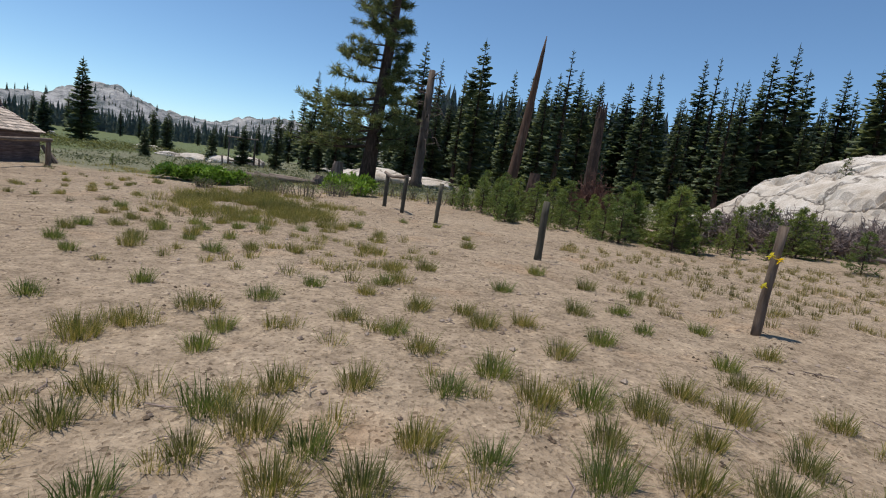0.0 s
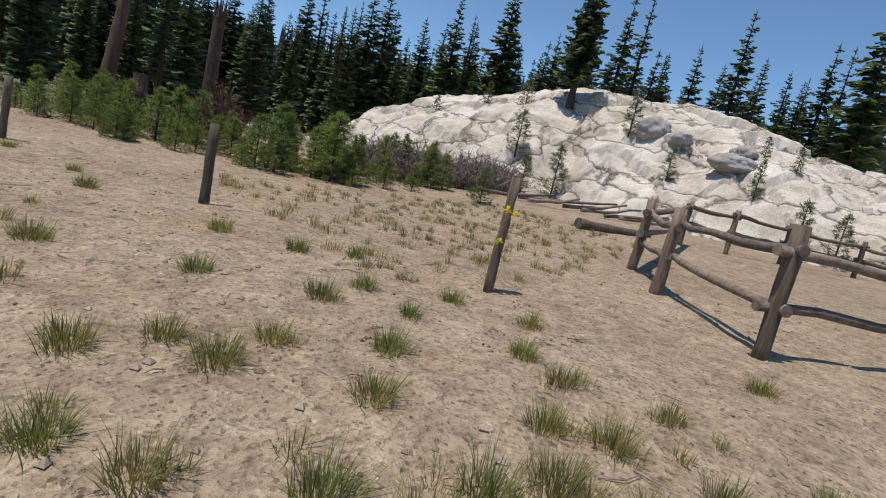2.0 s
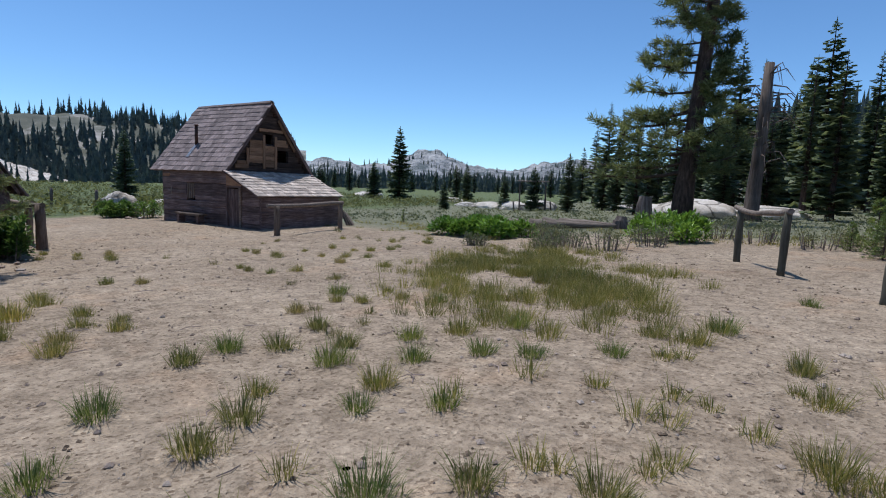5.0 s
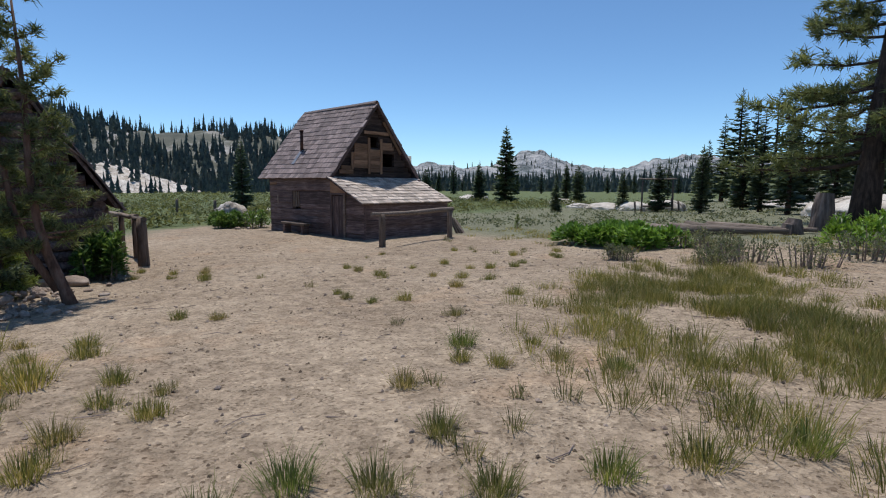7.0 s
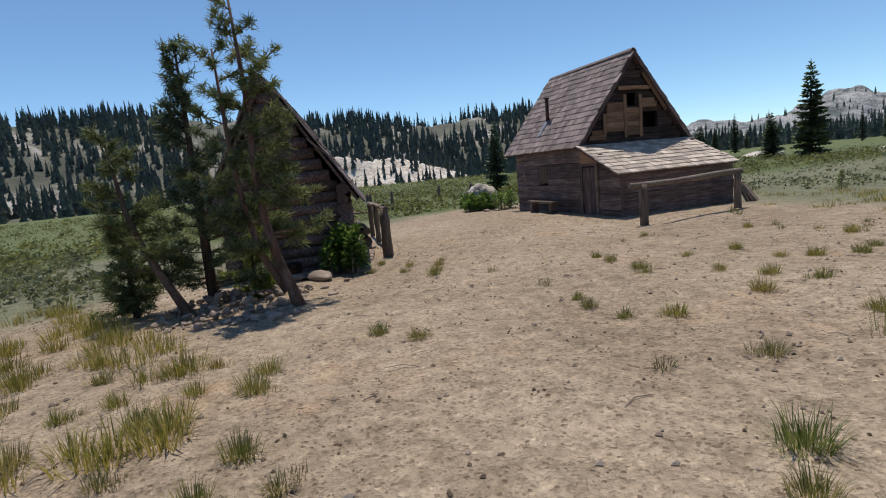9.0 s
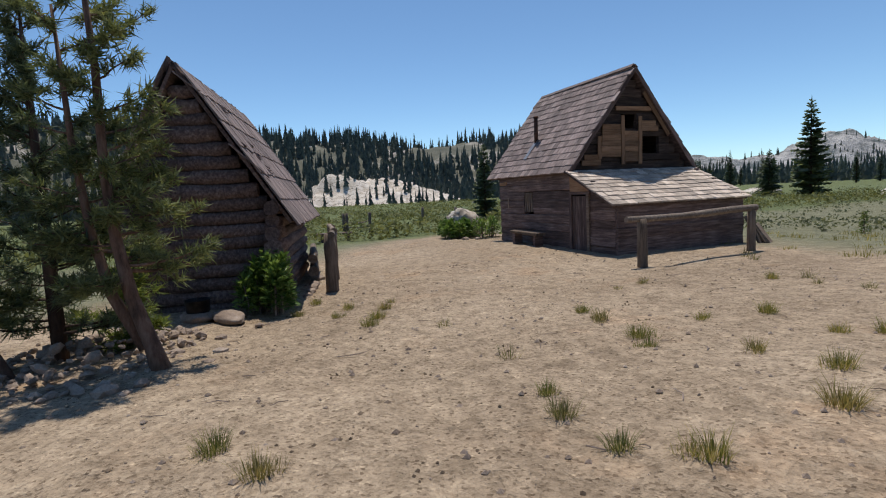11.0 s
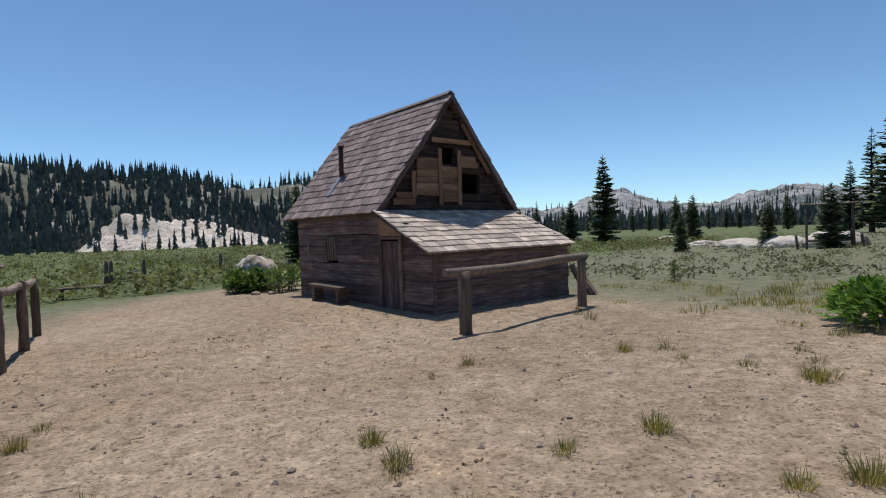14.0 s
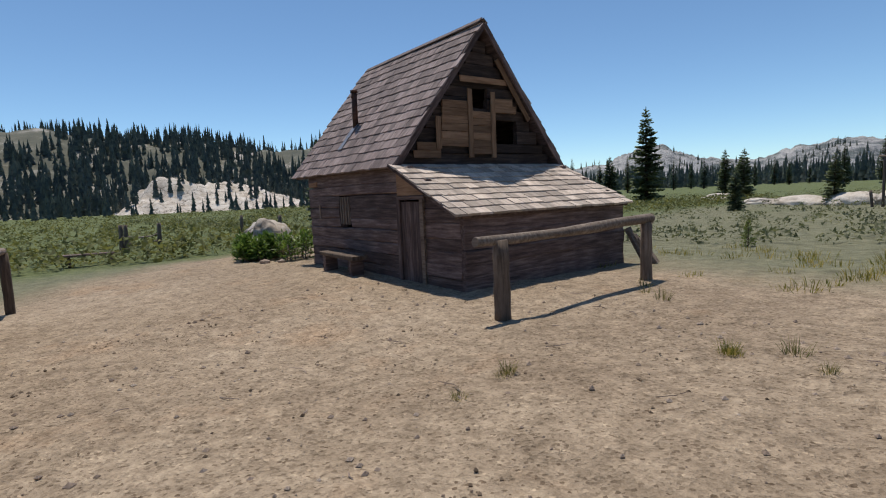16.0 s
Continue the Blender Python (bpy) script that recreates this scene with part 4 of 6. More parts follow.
rear.add([shd(SX - 4.0, SY0, SB), shd(SX - 4.0, SY1, SB), shd(SX - 4.0, SY1, S_EAVE), shd(SX - 4.0, S_RY, S_RIDGE), shd(SX - 4.0, SY0, S_EAVE),
          shd(SX - 4.2, SY0, SB), shd(SX - 4.2, SY1, SB), shd(SX - 4.2, SY1, S_EAVE), shd(SX - 4.2, S_RY, S_RIDGE), shd(SX - 4.2, SY0, S_EAVE)],
         [(0, 1, 2, 3, 4), (9, 8, 7, 6, 5), (0, 5, 6, 1), (1, 6, 7, 2), (2, 7, 8, 3), (3, 8, 9, 4), (4, 9, 5, 0)])
rear.part("rear_wall", M["log"], shed)
over = 0.32
srn = slab("roof_north", shed, [shd(SX + over - 0.1, SY1 + 0.25, S_EAVE - 0.1), shd(SX - 4.4, SY1 + 0.25, S_EAVE - 0.1), shd(SX - 4.4, S_RY, S_RIDGE + 0.08), shd(SX + over - 0.1, S_RY, S_RIDGE + 0.08)], 0.05, M["log"])
srs = slab("roof_south", shed, [shd(SX - 4.4, SY0 - 0.25, S_EAVE - 0.1), shd(SX + over - 0.1, SY0 - 0.25, S_EAVE - 0.1), shd(SX + over - 0.1, S_RY, S_RIDGE + 0.08), shd(SX - 4.4, S_RY, S_RIDGE + 0.08)], 0.05, M["log"])
sl = math.hypot(SY1 + 0.25 - S_RY, S_RIDGE + 0.18 - S_EAVE)
shingled(srn, shd(SX + over, SY1 + 0.33, S_EAVE - 0.18), (-1, 0, 0), (0, -(SY1 + 0.25 - S_RY), S_RIDGE + 0.18 - S_EAVE), 4.7, sl + 0.02, 6, 0.17, M["shingle"], 12, name="shake")
shingled(srs, shd(SX - 4.4, SY0 - 0.33, S_EAVE - 0.18), (1, 0, 0), (0, S_RY - SY0 + 0.25, S_RIDGE + 0.18 - S_EAVE), 4.7, sl + 0.02, 6, 0.17, M["shingle"], 13, True)
for i in range(16):
    x = SX + over - 0.02 - rnd.uniform(0, 1.6)
    u = rnd.uniform(0.3, 0.86)
    y = SY1 + 0.25 + (S_RY - SY1 - 0.25) * u
    z = S_EAVE - 0.1 + (S_RIDGE + 0.2 - S_EAVE) * u + 0.03
    timber("loose_shake", srn, shd(x, y - 0.25, z + 0.3 - 0.16 + rnd.uniform(0, 0.1)), shd(x + rnd.uniform(-0.1, 0.1), y + 0.2, z - 0.2), 0.02, rnd.uniform(0.08, 0.16), M["shingle"], 0.01)

# the low rail with three posts beside the shed
rail = thing("pole_fence", on_ground(-17.2, 14.11), "short pole fence with thick leaning posts", "fence")
o = Vector(on_ground(-17.2, 14.11))
row = [Vector(on_ground(-17.2, 14.11)), Vector(on_ground(-18.45, 14.42)), Vector(on_ground(-20.3, 14.75)), Vector(on_ground(-21.9, 15.0))]
for i, p in enumerate(row):
    pole("post", rail, p - o + Vector((0, 0, -0.15)), p - o + Vector((-0.03, 0, 0.95 if i else 1.0)), 0.11 if i == 0 else 0.07, 0.1 if i == 0 else 0.065, M["post"])
for i in range(3):
    pole("rail", rail, row[i] - o + Vector((0.1, 0, 1.0)), row[i + 1] - o + Vector((-0.1, 0.0, 0.98)), 0.06, 0.055, M["pole"], 9, 0.012, "pale peeled pole")
for q in range(2):
    pole("rail", rail, row[1] - o + Vector((0.2, -0.45, 0.25 + 0.25 * q)), row[3] - o + Vector((0.3, -0.5, 0.3 + 0.2 * q)), 0.09, 0.08, M["pole"], 9, 0.01)

# ---- fences ----
def fence_post(x, y, h, r0, lean_x=0.0, lean_y=0.0, material="green_post", label="weathered wooden fence post standing in the sand"):
    ob = thing("fence_post", on_ground(x, y), label, "fence post", "line of fence posts")
    pole("post", ob, (0, 0, -0.12), (lean_x, lean_y, h), r0, r0 * 0.9, M[material], 10, 0.006)
    return ob


fence_post(-0.4, 11.8, 0.97, 0.062, 0.02, 0.02)
p5 = fence_post(1.26, 8.61, 1.12, 0.05, 0.06, 0.02, "post", "knotty wooden fence post with small yellow ties")
fence_post(-2.04, 15.9, 0.95, 0.055, 0.04, 0.0)
for q, (dx, dz) in enumerate(((0.05, 0.78), (-0.05, 0.81), (-0.06, 0.5))):
    g = Geo()
    for i in range(14):
        v = Vector((rnd.gauss(0, 1), rnd.gauss(0, 1), rnd.gauss(0, 0.6))).normalized()
        g.leaf((dx, -0.05, dz), v, (0, 0, 1), 0.055, 0.03)
    g.part("tie", M["flower"], p5, "yellow tie")
pair = thing("hitching_rail", on_ground(-3.57, 19.45), "thin pale pole sagging across two posts", "rail")
o = Vector(on_ground(-3.57, 19.45))
b2 = Vector(on_ground(-2.95, 17.87)) - o
pole("post", pair, (0, 0, -0.1), (0, 0, 0.95), 0.06, 0.055, M["green_post"])
pole("post", pair, b2 + Vector((0, 0, -0.1)), b2 + Vector((0.02, 0, 0.98)), 0.06, 0.055, M["green_post"])
pole("rail", pair, (-0.1, 0.12, 1.0), b2 + Vector((0.06, -0.1, 0.97)), 0.04, 0.05, M["pole"], 8, 0.03, "pale peeled pole")

corral = thing("corral_fence", on_ground(2.78, 6.6), "rustic corral fence of peeled poles on knotty posts", "fence")
o = Vector(on_ground(2.78, 6.6))


def cp(x, y, z=0.0):
    return Vector(on_ground(x, y)) - o + Vector((0, 0, z))


for x, y, h, r0 in ((2.78, 6.6, 1.23, 0.074), (3.93, 8.17, 1.13, 0.075), (5.18, 9.17, 1.1, 0.075), (10.3, 10.7, 1.08, 0.06), (11.4, 10.0, 1.1, 0.065), (13.75, 9.4, 1.12, 0.065), (16.6, 8.2, 1.1, 0.07), (19.2, 6.4, 1.1, 0.07), (5.7, 5.0, 1.2, 0.085), (8.6, 3.4, 1.2, 0.085), (19.0, 2.2, 1.1, 0.08), (12.0, 1.4, 1.2, 0.08)):
    pole("post", corral, cp(x, y, -0.15), cp(x + rnd.uniform(-0.02, 0.06), y, h), r0 * 1.05, r0 * 0.92, M["post"], 11, 0.012)
RAILS = ((2.78, 6.6, 3.93, 8.17), (3.93, 8.17, 5.18, 9.17), (5.18, 9.17, 10.3, 10.7), (10.3, 10.7, 11.4, 10.0), (11.4, 10.0, 13.75, 9.4), (13.75, 9.4, 16.6, 8.2), (16.6, 8.2, 19.2, 6.4), (2.78, 6.6, 5.7, 5.0), (5.7, 5.0, 8.6, 3.4), (8.6, 3.4, 12.0, 1.4), (19.2, 6.4, 19.0, 2.2), (19.0, 2.2, 12.0, 1.4))
for x0, y0, x1, y1 in RAILS:
    ex, ey = (x1 - x0) * 0.07, (y1 - y0) * 0.07
    for z in (0.5, 0.94):
        pole("rail", corral, cp(x0 - ex + 0.08, y0 - ey, z + rnd.uniform(-0.08, 0.08)), cp(x1 + ex + 0.08, y1 + ey, z + rnd.uniform(-0.08, 0.08)), 0.055, 0.04, M["pole"], 9, 0.03, "pale peeled pole")

# old log lying below the outcrop
lg = thing("fallen_log", on_ground(8.9, 11.65), "old dark log lying on the ground", "log")
pole("trunk", lg, (-1.2, 0.27, 0.1), (1.2, -0.27, 0.11), 0.12, 0.1, M["grey_snag"], 11, 0.015)

# ---- single trees ----
def ring_limbs(seed, f0, f1, n, l0, l1, rise0, rise1, bias=None, power=0.8):
    r = random.Random(seed)
    out = []
    for i in range(n):
        u = i / max(1, n - 1)
        az = r.uniform(0, 360)
        L = (l0 + (l1 - l0) * u ** power) * r.uniform(0.7, 1.2)
        if bias is not None:
            L *= 1 + 0.35 * math.cos(radians(az - bias))
        out.append((f0 + (f1 - f0) * u + r.uniform(-0.01, 0.01), az, L, rise0 + (rise1 - rise0) * u + r.uniform(-0.12, 0.12)))
    return out


limb_tree("pine_tree", on_ground(-6.0, 34.2, 0.1), "big old pine with a thick dark trunk and sparse crown",
          [(0, 0, 0), (0.12, 0, 2.4), (0.3, 0, 5.2), (0.5, 0, 8.4), (0.7, 0, 11.5), (0.85, 0, 15.0)], [0.5, 0.37, 0.33, 0.27, 0.18, 0.03],
          ring_limbs(3, 0.2, 0.98, 92, 3.4, 0.9, -0.3, 0.2, 80), M["pine_needle"], M["bark"], 0.36, 22, 4, 12, "", 6.0)
limb_tree("pine_tree", on_ground(-13.41, 11.81, 0.06), "slender twisted pine with a reddish forked trunk",
          [(0, 0, 0), (-0.04, -0.07, 0.3), (-0.11, -0.2, 0.75), (-0.16, -0.28, 1.25), (-0.18, -0.32, 1.9), (-0.17, -0.3, 2.8), (-0.2, -0.35, 4.0)], [0.1, 0.07, 0.06, 0.052, 0.043, 0.032, 0.012],
          ring_limbs(11, 0.36, 0.99, 38, 0.62, 0.3, -0.15, 0.5, 60), M["pine_needle"], M["red_bark"], 0.135, 22, 12, 10, "", 11.0)
limb_tree("pine_tree", on_ground(-13.44, 11.76, 0.04), "second leaning stem of the twisted pine with dark needles",
          [(-0.05, -0.08, 0.25), (-0.18, -0.32, 0.75), (-0.26, -0.45, 1.35), (-0.3, -0.52, 2.1), (-0.32, -0.56, 3.35)], [0.055, 0.048, 0.04, 0.03, 0.012],
          ring_limbs(21, 0.42, 0.99, 24, 0.58, 0.26, -0.2, 0.45, 120), M["pine_needle"], M["red_bark"], 0.13, 20, 13, 9, "", 9.0)
limb_tree("pine_tree", on_ground(-13.94, 10.5, 0.05), "leaning young pine with a bare lower trunk",
          [(0, 0, 0), (-0.14, -0.22, 0.45), (-0.3, -0.46, 0.95), (-0.4, -0.62, 1.5), (-0.46, -0.72, 2.35)], [0.07, 0.053, 0.043, 0.033, 0.012],
          ring_limbs(31, 0.3, 0.99, 30, 0.62, 0.26, -0.15, 0.45), M["pine_needle"], M["red_bark"], 0.13, 20, 14, 9, "", 10.0)
limb_tree("pine_tree", on_ground(-14.7, 9.75, 0.05), "small bushy pine with needles to the ground",
          [(0, 0, 0), (0.04, 0, 0.5), (0.06, 0, 1.35)], [0.05, 0.038, 0.012], ring_limbs(41, 0.12, 0.98, 34, 0.5, 0.15, -0.1, 0.5), M["pine_needle"], M["bark"], 0.13, 22, 15, 8)
limb_tree("pine_tree", on_ground(-14.9, 11.35, 0.05), "low bushy young pine among the stones",
          [(0, 0, 0), (0.02, 0, 0.4), (0.05, 0, 1.1)], [0.04, 0.03, 0.01], ring_limbs(42, 0.1, 0.98, 28, 0.5, 0.15, -0.1, 0.5), M["young_needle"], M["bark"], 0.13, 22, 16, 8)
limb_tree("pine_tree", on_ground(-14.6, 10.75, 0.05), "dense dark young pine behind the leaning trunks",
          [(0, 0, 0), (0.03, 0, 1.2), (0.02, 0, 2.4), (0, 0, 3.6)], [0.08, 0.06, 0.04, 0.012], ring_limbs(51, 0.06, 0.99, 64, 0.72, 0.12, -0.1, 0.7, None, 1.1), M["needle"], M["bark"], 0.13, 18, 17, 9, "", 12.0)

for x, y, hh, kd in ((-37.5, 58.0, 8.3, 6), (-36.6, 27.1, 4.7, 6), (-34.5, 66.0, 4.6, 6), (-32.0, 64.0, 4.4, 7), (-44.0, 62.0, 4.6, 7), (-40.0, 48.0, 3.6, 7), (-21.5, 50.5, 3.0, 7), (-17.4, 46.5, 3.4, 7), (-14.2, 44.5, 4.2, 6), (-24.3, 45.0, 2.4, 7), (-12.6, 60.0, 5.0, 6), (-21.0, 86.0, 14.4, 2), (-19.4, 87.5, 13.0, 0), (-23.2, 88.0, 11.6, 1), (-17.0, 86.0, 13.8, 4), (-15.2, 85.0, 11.5, 3), (-25.5, 90.0, 8.5, 3)):
    fir(kd, on_ground(x, y, 0.1), hh, "trees in the meadow", "dark conifer standing alone in the meadow")
for x, y, hh, kd in ((5.4, 37.5, 12.0, 4), (0.2, 41.0, 10.5, 2), (-0.8, 43.5, 11.0, 4), (7.5, 41.0, 10.0, 3), (-9.5, 43.0, 7.5, 2), (-11.5, 47.0, 8.0, 0), (-8.0, 49.0, 8.5, 2), (-2.5, 46.0, 8.0, 3), (3.0, 45.0, 9.5, 0), (-13.5, 52.0, 7.5, 3), (6.0, 47.0, 12.0, 1), (10.0, 46.0, 12.0, 0), (14.0, 47.0, 13.5, 2), (17.5, 48.0, 12.0, 1), (-5.0, 52.0, 9.0, 0), (21.0, 47.0, 14.0, 4), (23.0, 49.0, 15.0, 0), (11.5, 52.0, 13.0, 3)):
    fir(kd, on_ground(x, y, 0.1), hh * 0.8, "trees round the old snags")
# broken and dead trunks
snag = thing("tree_snag", on_ground(-3.3, 37.5), "tall dead grey trunk with a broken top and dry twigs", "dead tree")
g = Geo()
g.tube([(0, 0, -0.2), (0.05, 0, 0.5), (0.1, 0, 2.5), (0.16, 0, 5.0), (0.2, 0, 7.3)], [0.6, 0.36, 0.29, 0.25, 0.2], 13, 0.08)
g.part("trunk", M["grey_snag"], snag, smooth=True)
for i in range(46):
    g = Geo()
    z = rnd.uniform(2.0, 7.2)
    a = rnd.uniform(0, 6.28)
    L = rnd.uniform(0.4, 1.5)
    p = Vector((0.15 + math.cos(a) * 0.3, math.sin(a) * 0.3, z))
    q = p + Vector((math.cos(a) * L * 0.5, math.sin(a) * L * 0.5, rnd.uniform(-0.1, 0.3)))
    g.tube([p, q, q + Vector((math.cos(a) * L * 0.4, math.sin(a) * L * 0.4, -rnd.uniform(0.2, 0.9)))], [0.04, 0.025, 0.008], 4)
    g.part("branch", M["grey_snag"], snag)
spike = thing("tree_snag", on_ground(1.1, 27.0), "tall bare reddish trunk tapering to a splintered point", "dead tree")
g = Geo()
g.tube([(-0.08, 0, -0.2), (0, 0, 0.4), (0.16, 0, 1.7), (0.36, 0, 3.6), (0.54, 0, 5.5), (0.64, 0, 6.7), (0.7, 0, 7.4)], [0.46, 0.28, 0.22, 0.18, 0.13, 0.08, 0.012], 13, 0.07)
for i in range(5):
    a = i * 1.3
    g.tube([(math.cos(a) * 0.4, math.sin(a) * 0.4, 0.25), (math.cos(a) * 1.0, math.sin(a) * 1.0, -0.05)], [0.2, 0.06], 6)
g.part("trunk", M["snag"], spike, smooth=True)
for x, y, hh, r0, mt, lb in ((2.3, 27.6, 1.6, 0.3, "bark", "dark rotten stump with a broken top"), (5.8, 31.0, 5.0, 0.28, "bark", "dark broken dead trunk with splintered top"), (-6.75, 28.6, 1.15, 0.27, "grey_snag", "short upright weathered stump"), (-7.3, 27.5, 0.45, 0.22, "grey_snag", "cut end of an old grey log")):
    st = thing("tree_stump", on_ground(x, y), lb, "stump")
    g = Geo()
    g.tube([(0, 0, -0.2), (0.02, 0, 0.3), (0.04, 0, hh * 0.6), (0.06, 0.02, hh)], [r0 * 1.4, r0 * 1.08, r0, r0 * 0.8], 12, 0.1)
    if hh > 2:
        for i in range(6):
            a = i * 1.05
            g.tube([(math.cos(a) * r0 * 0.7 + 0.05, math.sin(a) * r0 * 0.7, hh - 0.3), (math.cos(a) * r0 * 0.7 + 0.08, math.sin(a) * r0 * 0.7, hh + rnd.uniform(0.1, 0.7))], [r0 * 0.3, 0.02], 5)
    g.part("trunk", M[mt], st)
for i in range(8):
    lg = thing("fallen_log", on_ground(-9.0 + rnd.uniform(-1.5, 1.2), 27.4 + rnd.uniform(-0.8, 0.8)), "bleached grey log lying in the sage", "log", "fallen logs in the sage")
    a = rnd.uniform(-0.4, 0.4)
    L = rnd.uniform(0.9, 1.9)
    pole("trunk", lg, (-L * math.cos(a), -L * math.sin(a), 0.12), (L * math.cos(a), L * math.sin(a), 0.2), rnd.uniform(0.08, 0.17), 0.06, M["pole"], 9, 0.02)

# ---- pines on the outcrop ----
def on_rock(s, d, sink=0.08):
    x, y, z = outcrop_at(s, d)
    return (x, y, z - sink)


rp = conifer_mesh(301, 8.6, 1.3, 0.2, 0.2, 1.4, 0.25, 0.17, 0.35)
conifer("pine_tree", "tall pine rooted on the bare granite", on_rock(-0.75, 4.9, 0.15), 40, rp, M["needle"], M["bark"])
young = []


def young_pine_geo(seed, hh, spread, n, tuft, per):
    q = random.Random(seed)
    t, c = Geo(), Geo()
    t.tube([(0, 0, 0), (0.02, 0.01, hh * 0.5), (0.0, 0.0, hh)], [0.035 * hh / 2, 0.024 * hh / 2, 0.006], 6)
    for i in range(n):
        f = 0.04 + 0.93 * (i / n) ** 1.15
        a = q.uniform(0, 6.283)
        L = spread * (1 - f) ** 0.8 * q.uniform(0.45, 1.15) + 0.05
        p = Vector((0, 0, hh * f))
        e = p + Vector((math.cos(a) * L, math.sin(a) * L, L * q.uniform(-0.02, 0.4)))
        t.tube([p, e], [0.009, 0.004], 3, caps=False)
        pine_tuft(c, e, e - p, tuft * q.uniform(0.8, 1.2), per, q)
        pine_tuft(c, p.lerp(e, 0.62), e - p, tuft * 0.9, per * 2 // 3, q)
    pine_tuft(c, (0, 0, hh - 0.05), (0, 0, 1), tuft, per, q)
    return t, c


small = []
for q in range(4):
    small.append(young_pine_geo(320 + q, 2.4, 0.55 + 0.08 * q, 62, 0.2, 16))
small_m = [(t.mesh("trunk", M["bark"]), c.mesh("crown", M["pine_needle"])) for t, c in small]
for q in range(5):
    young.append(young_pine_geo(340 + q, 2.0, 0.58 + 0.06 * q, 92, 0.15, 21))
young_m = [(t.mesh("trunk", M["bark"]), c.mesh("crown", M["young_needle"])) for t, c in young]


def little_pine(meshes, at, s, label, group):
    ob = thing("young_pine", at, label, "tree", group, rnd.uniform(0, 360))
    ob.scale = (s * rnd.uniform(0.85, 1.2), s * rnd.uniform(0.85, 1.2), s)
    for nm, me in zip(("trunk", "crown"), meshes):
        o = new(nm, me)
        o.parent = ob


for i, (s, d, hh) in enumerate(((-6.0, 5.2, 1.4), (-8.4, 3.6, 1.2), (-1.2, 1.0, 2.3), (-3.6, 5.4, 1.6), (3.2, 3.4, 2.5), (5.8, 1.6, 1.5), (1.4, 0.4, 2.6), (0.6, -1.2, 2.2), (9.2, 1.0, 1.6), (11.0, -0.4, 2.2), (12.2, -0.2, 1.8), (13.8, 0.6, 2.4), (10.2, 3.8, 1.2), (8.8, 5.0, 1.0), (15.0, 1.4, 2.6), (16.2, 2.6, 2.2))):
    little_pine(small_m[i % 4], on_rock(s, d), hh / 2.4, "small pine growing from a crack in the granite", "pines on the outcrop")
FRONT = ((-1.6, 22.0), (-0.6, 20.5), (0.1, 18.7), (0.6, 17.5), (1.2, 16.7), (2.2, 15.3), (3.3, 14.8), (4.8, 15.2), (6.3, 15.3), (8.0, 13.7))
for i in range(76):
    u = ((i + rnd.random()) / 76) ** 1.2 * (len(FRONT) - 1)
    k = min(int(u), len(FRONT) - 2)
    f = u - k
    x = FRONT[k][0] * (1 - f) + FRONT[k + 1][0] * f
    y = FRONT[k][1] * (1 - f) + FRONT[k + 1][1] * f
    b = rnd.random() ** 1.1 * 4.6
    x, y = x + b * 0.35 + rnd.uniform(-0.7, 0.7), y + b * 0.9 + rnd.uniform(-0.3, 0.5)
    little_pine(young_m[i % 5], on_ground(x, y, 0.05), rnd.uniform(0.28, 0.72) * (1.1 if b > 1 else 0.85), "bright green young pine in the thicket", "thicket of young pines")
little_pine(young_m[2], on_ground(3.56, 15.7, 0.05), 0.8, "bright green young pine in the thicket", "thicket of young pines")
little_pine(young_m[0], on_ground(-16.2, 27.2, 0.05), 0.3, "small young pine at the edge of the sage", "")


def brush(at, w, hh, n, material, label, group):
    """A mound of dry twigs."""
    ob = thing("dead_brush", at, label, "brush", group)
    g = Geo()
    for i in range(n):
        a = rnd.uniform(0, 6.283)
        q = rnd.random() ** 0.5
        p = Vector((math.cos(a) * q * w * 0.7, math.sin(a) * q * w * 0.7, 0))
        e = p + Vector((rnd.gauss(0, 0.35) * w, rnd.gauss(0, 0.35) * w, hh * rnd.uniform(0.35, 1.0) * (1.1 - q * 0.6)))
        m = p.lerp(e, 0.5) + Vector((rnd.uniform(-0.1, 0.1), rnd.uniform(-0.1, 0.1), 0.08))
        g.tube([p, m, e], [0.02, 0.014, 0.007], 3, caps=False)
        for j in range(2):
            t = m.lerp(e, rnd.random())
            g.tube([t, t + Vector((rnd.gauss(0, 0.14), rnd.gauss(0, 0.14), rnd.uniform(-0.02, 0.2)))], [0.011, 0.006], 3, caps=False)
    tagged(g.part("tangle", material, ob), kind="stuff")
    return ob


for i in range(26):
    u = rnd.random()
    x, y = 5.6 + 8.6 * u + rnd.uniform(-0.6, 0.6), 17.4 + 1.8 * u + rnd.uniform(-0.8, 1.6)
    brush(on_ground(x, y), rnd.uniform(0.7, 1.2), rnd.uniform(0.8, 1.4), 170, M["twig"], "tangle of dry grey branches below the rock", "dead brush below the rock")
for x, y, w, hh in ((4.0, 24.0, 0.6, 2.4), (4.5, 24.6, 0.7, 1.8), (3.5, 24.5, 0.6, 1.5)):
    brush(on_ground(x, y), w, hh, 190, M["red_twig"], "rust brown dead young conifer", "dead rust brown shrubs")
for i in range(8):
    lg = thing("fallen_log", on_ground(10.2 + 0.8 * i, 15.6 - 0.3 * i + rnd.uniform(-0.4, 0.4)), "thin grey dead trunk lying below the rock", "log", "dead trunks below the rock")
    a = rnd.uniform(-0.7, 0.1)
    L = rnd.uniform(0.9, 1.8)
    pole("trunk", lg, (-L * math.cos(a), -L * math.sin(a), 0.1), (L * math.cos(a), L * math.sin(a), 0.25 + rnd.uniform(0, 0.3)), 0.07, 0.035, M["twig"], 7, 0.03)


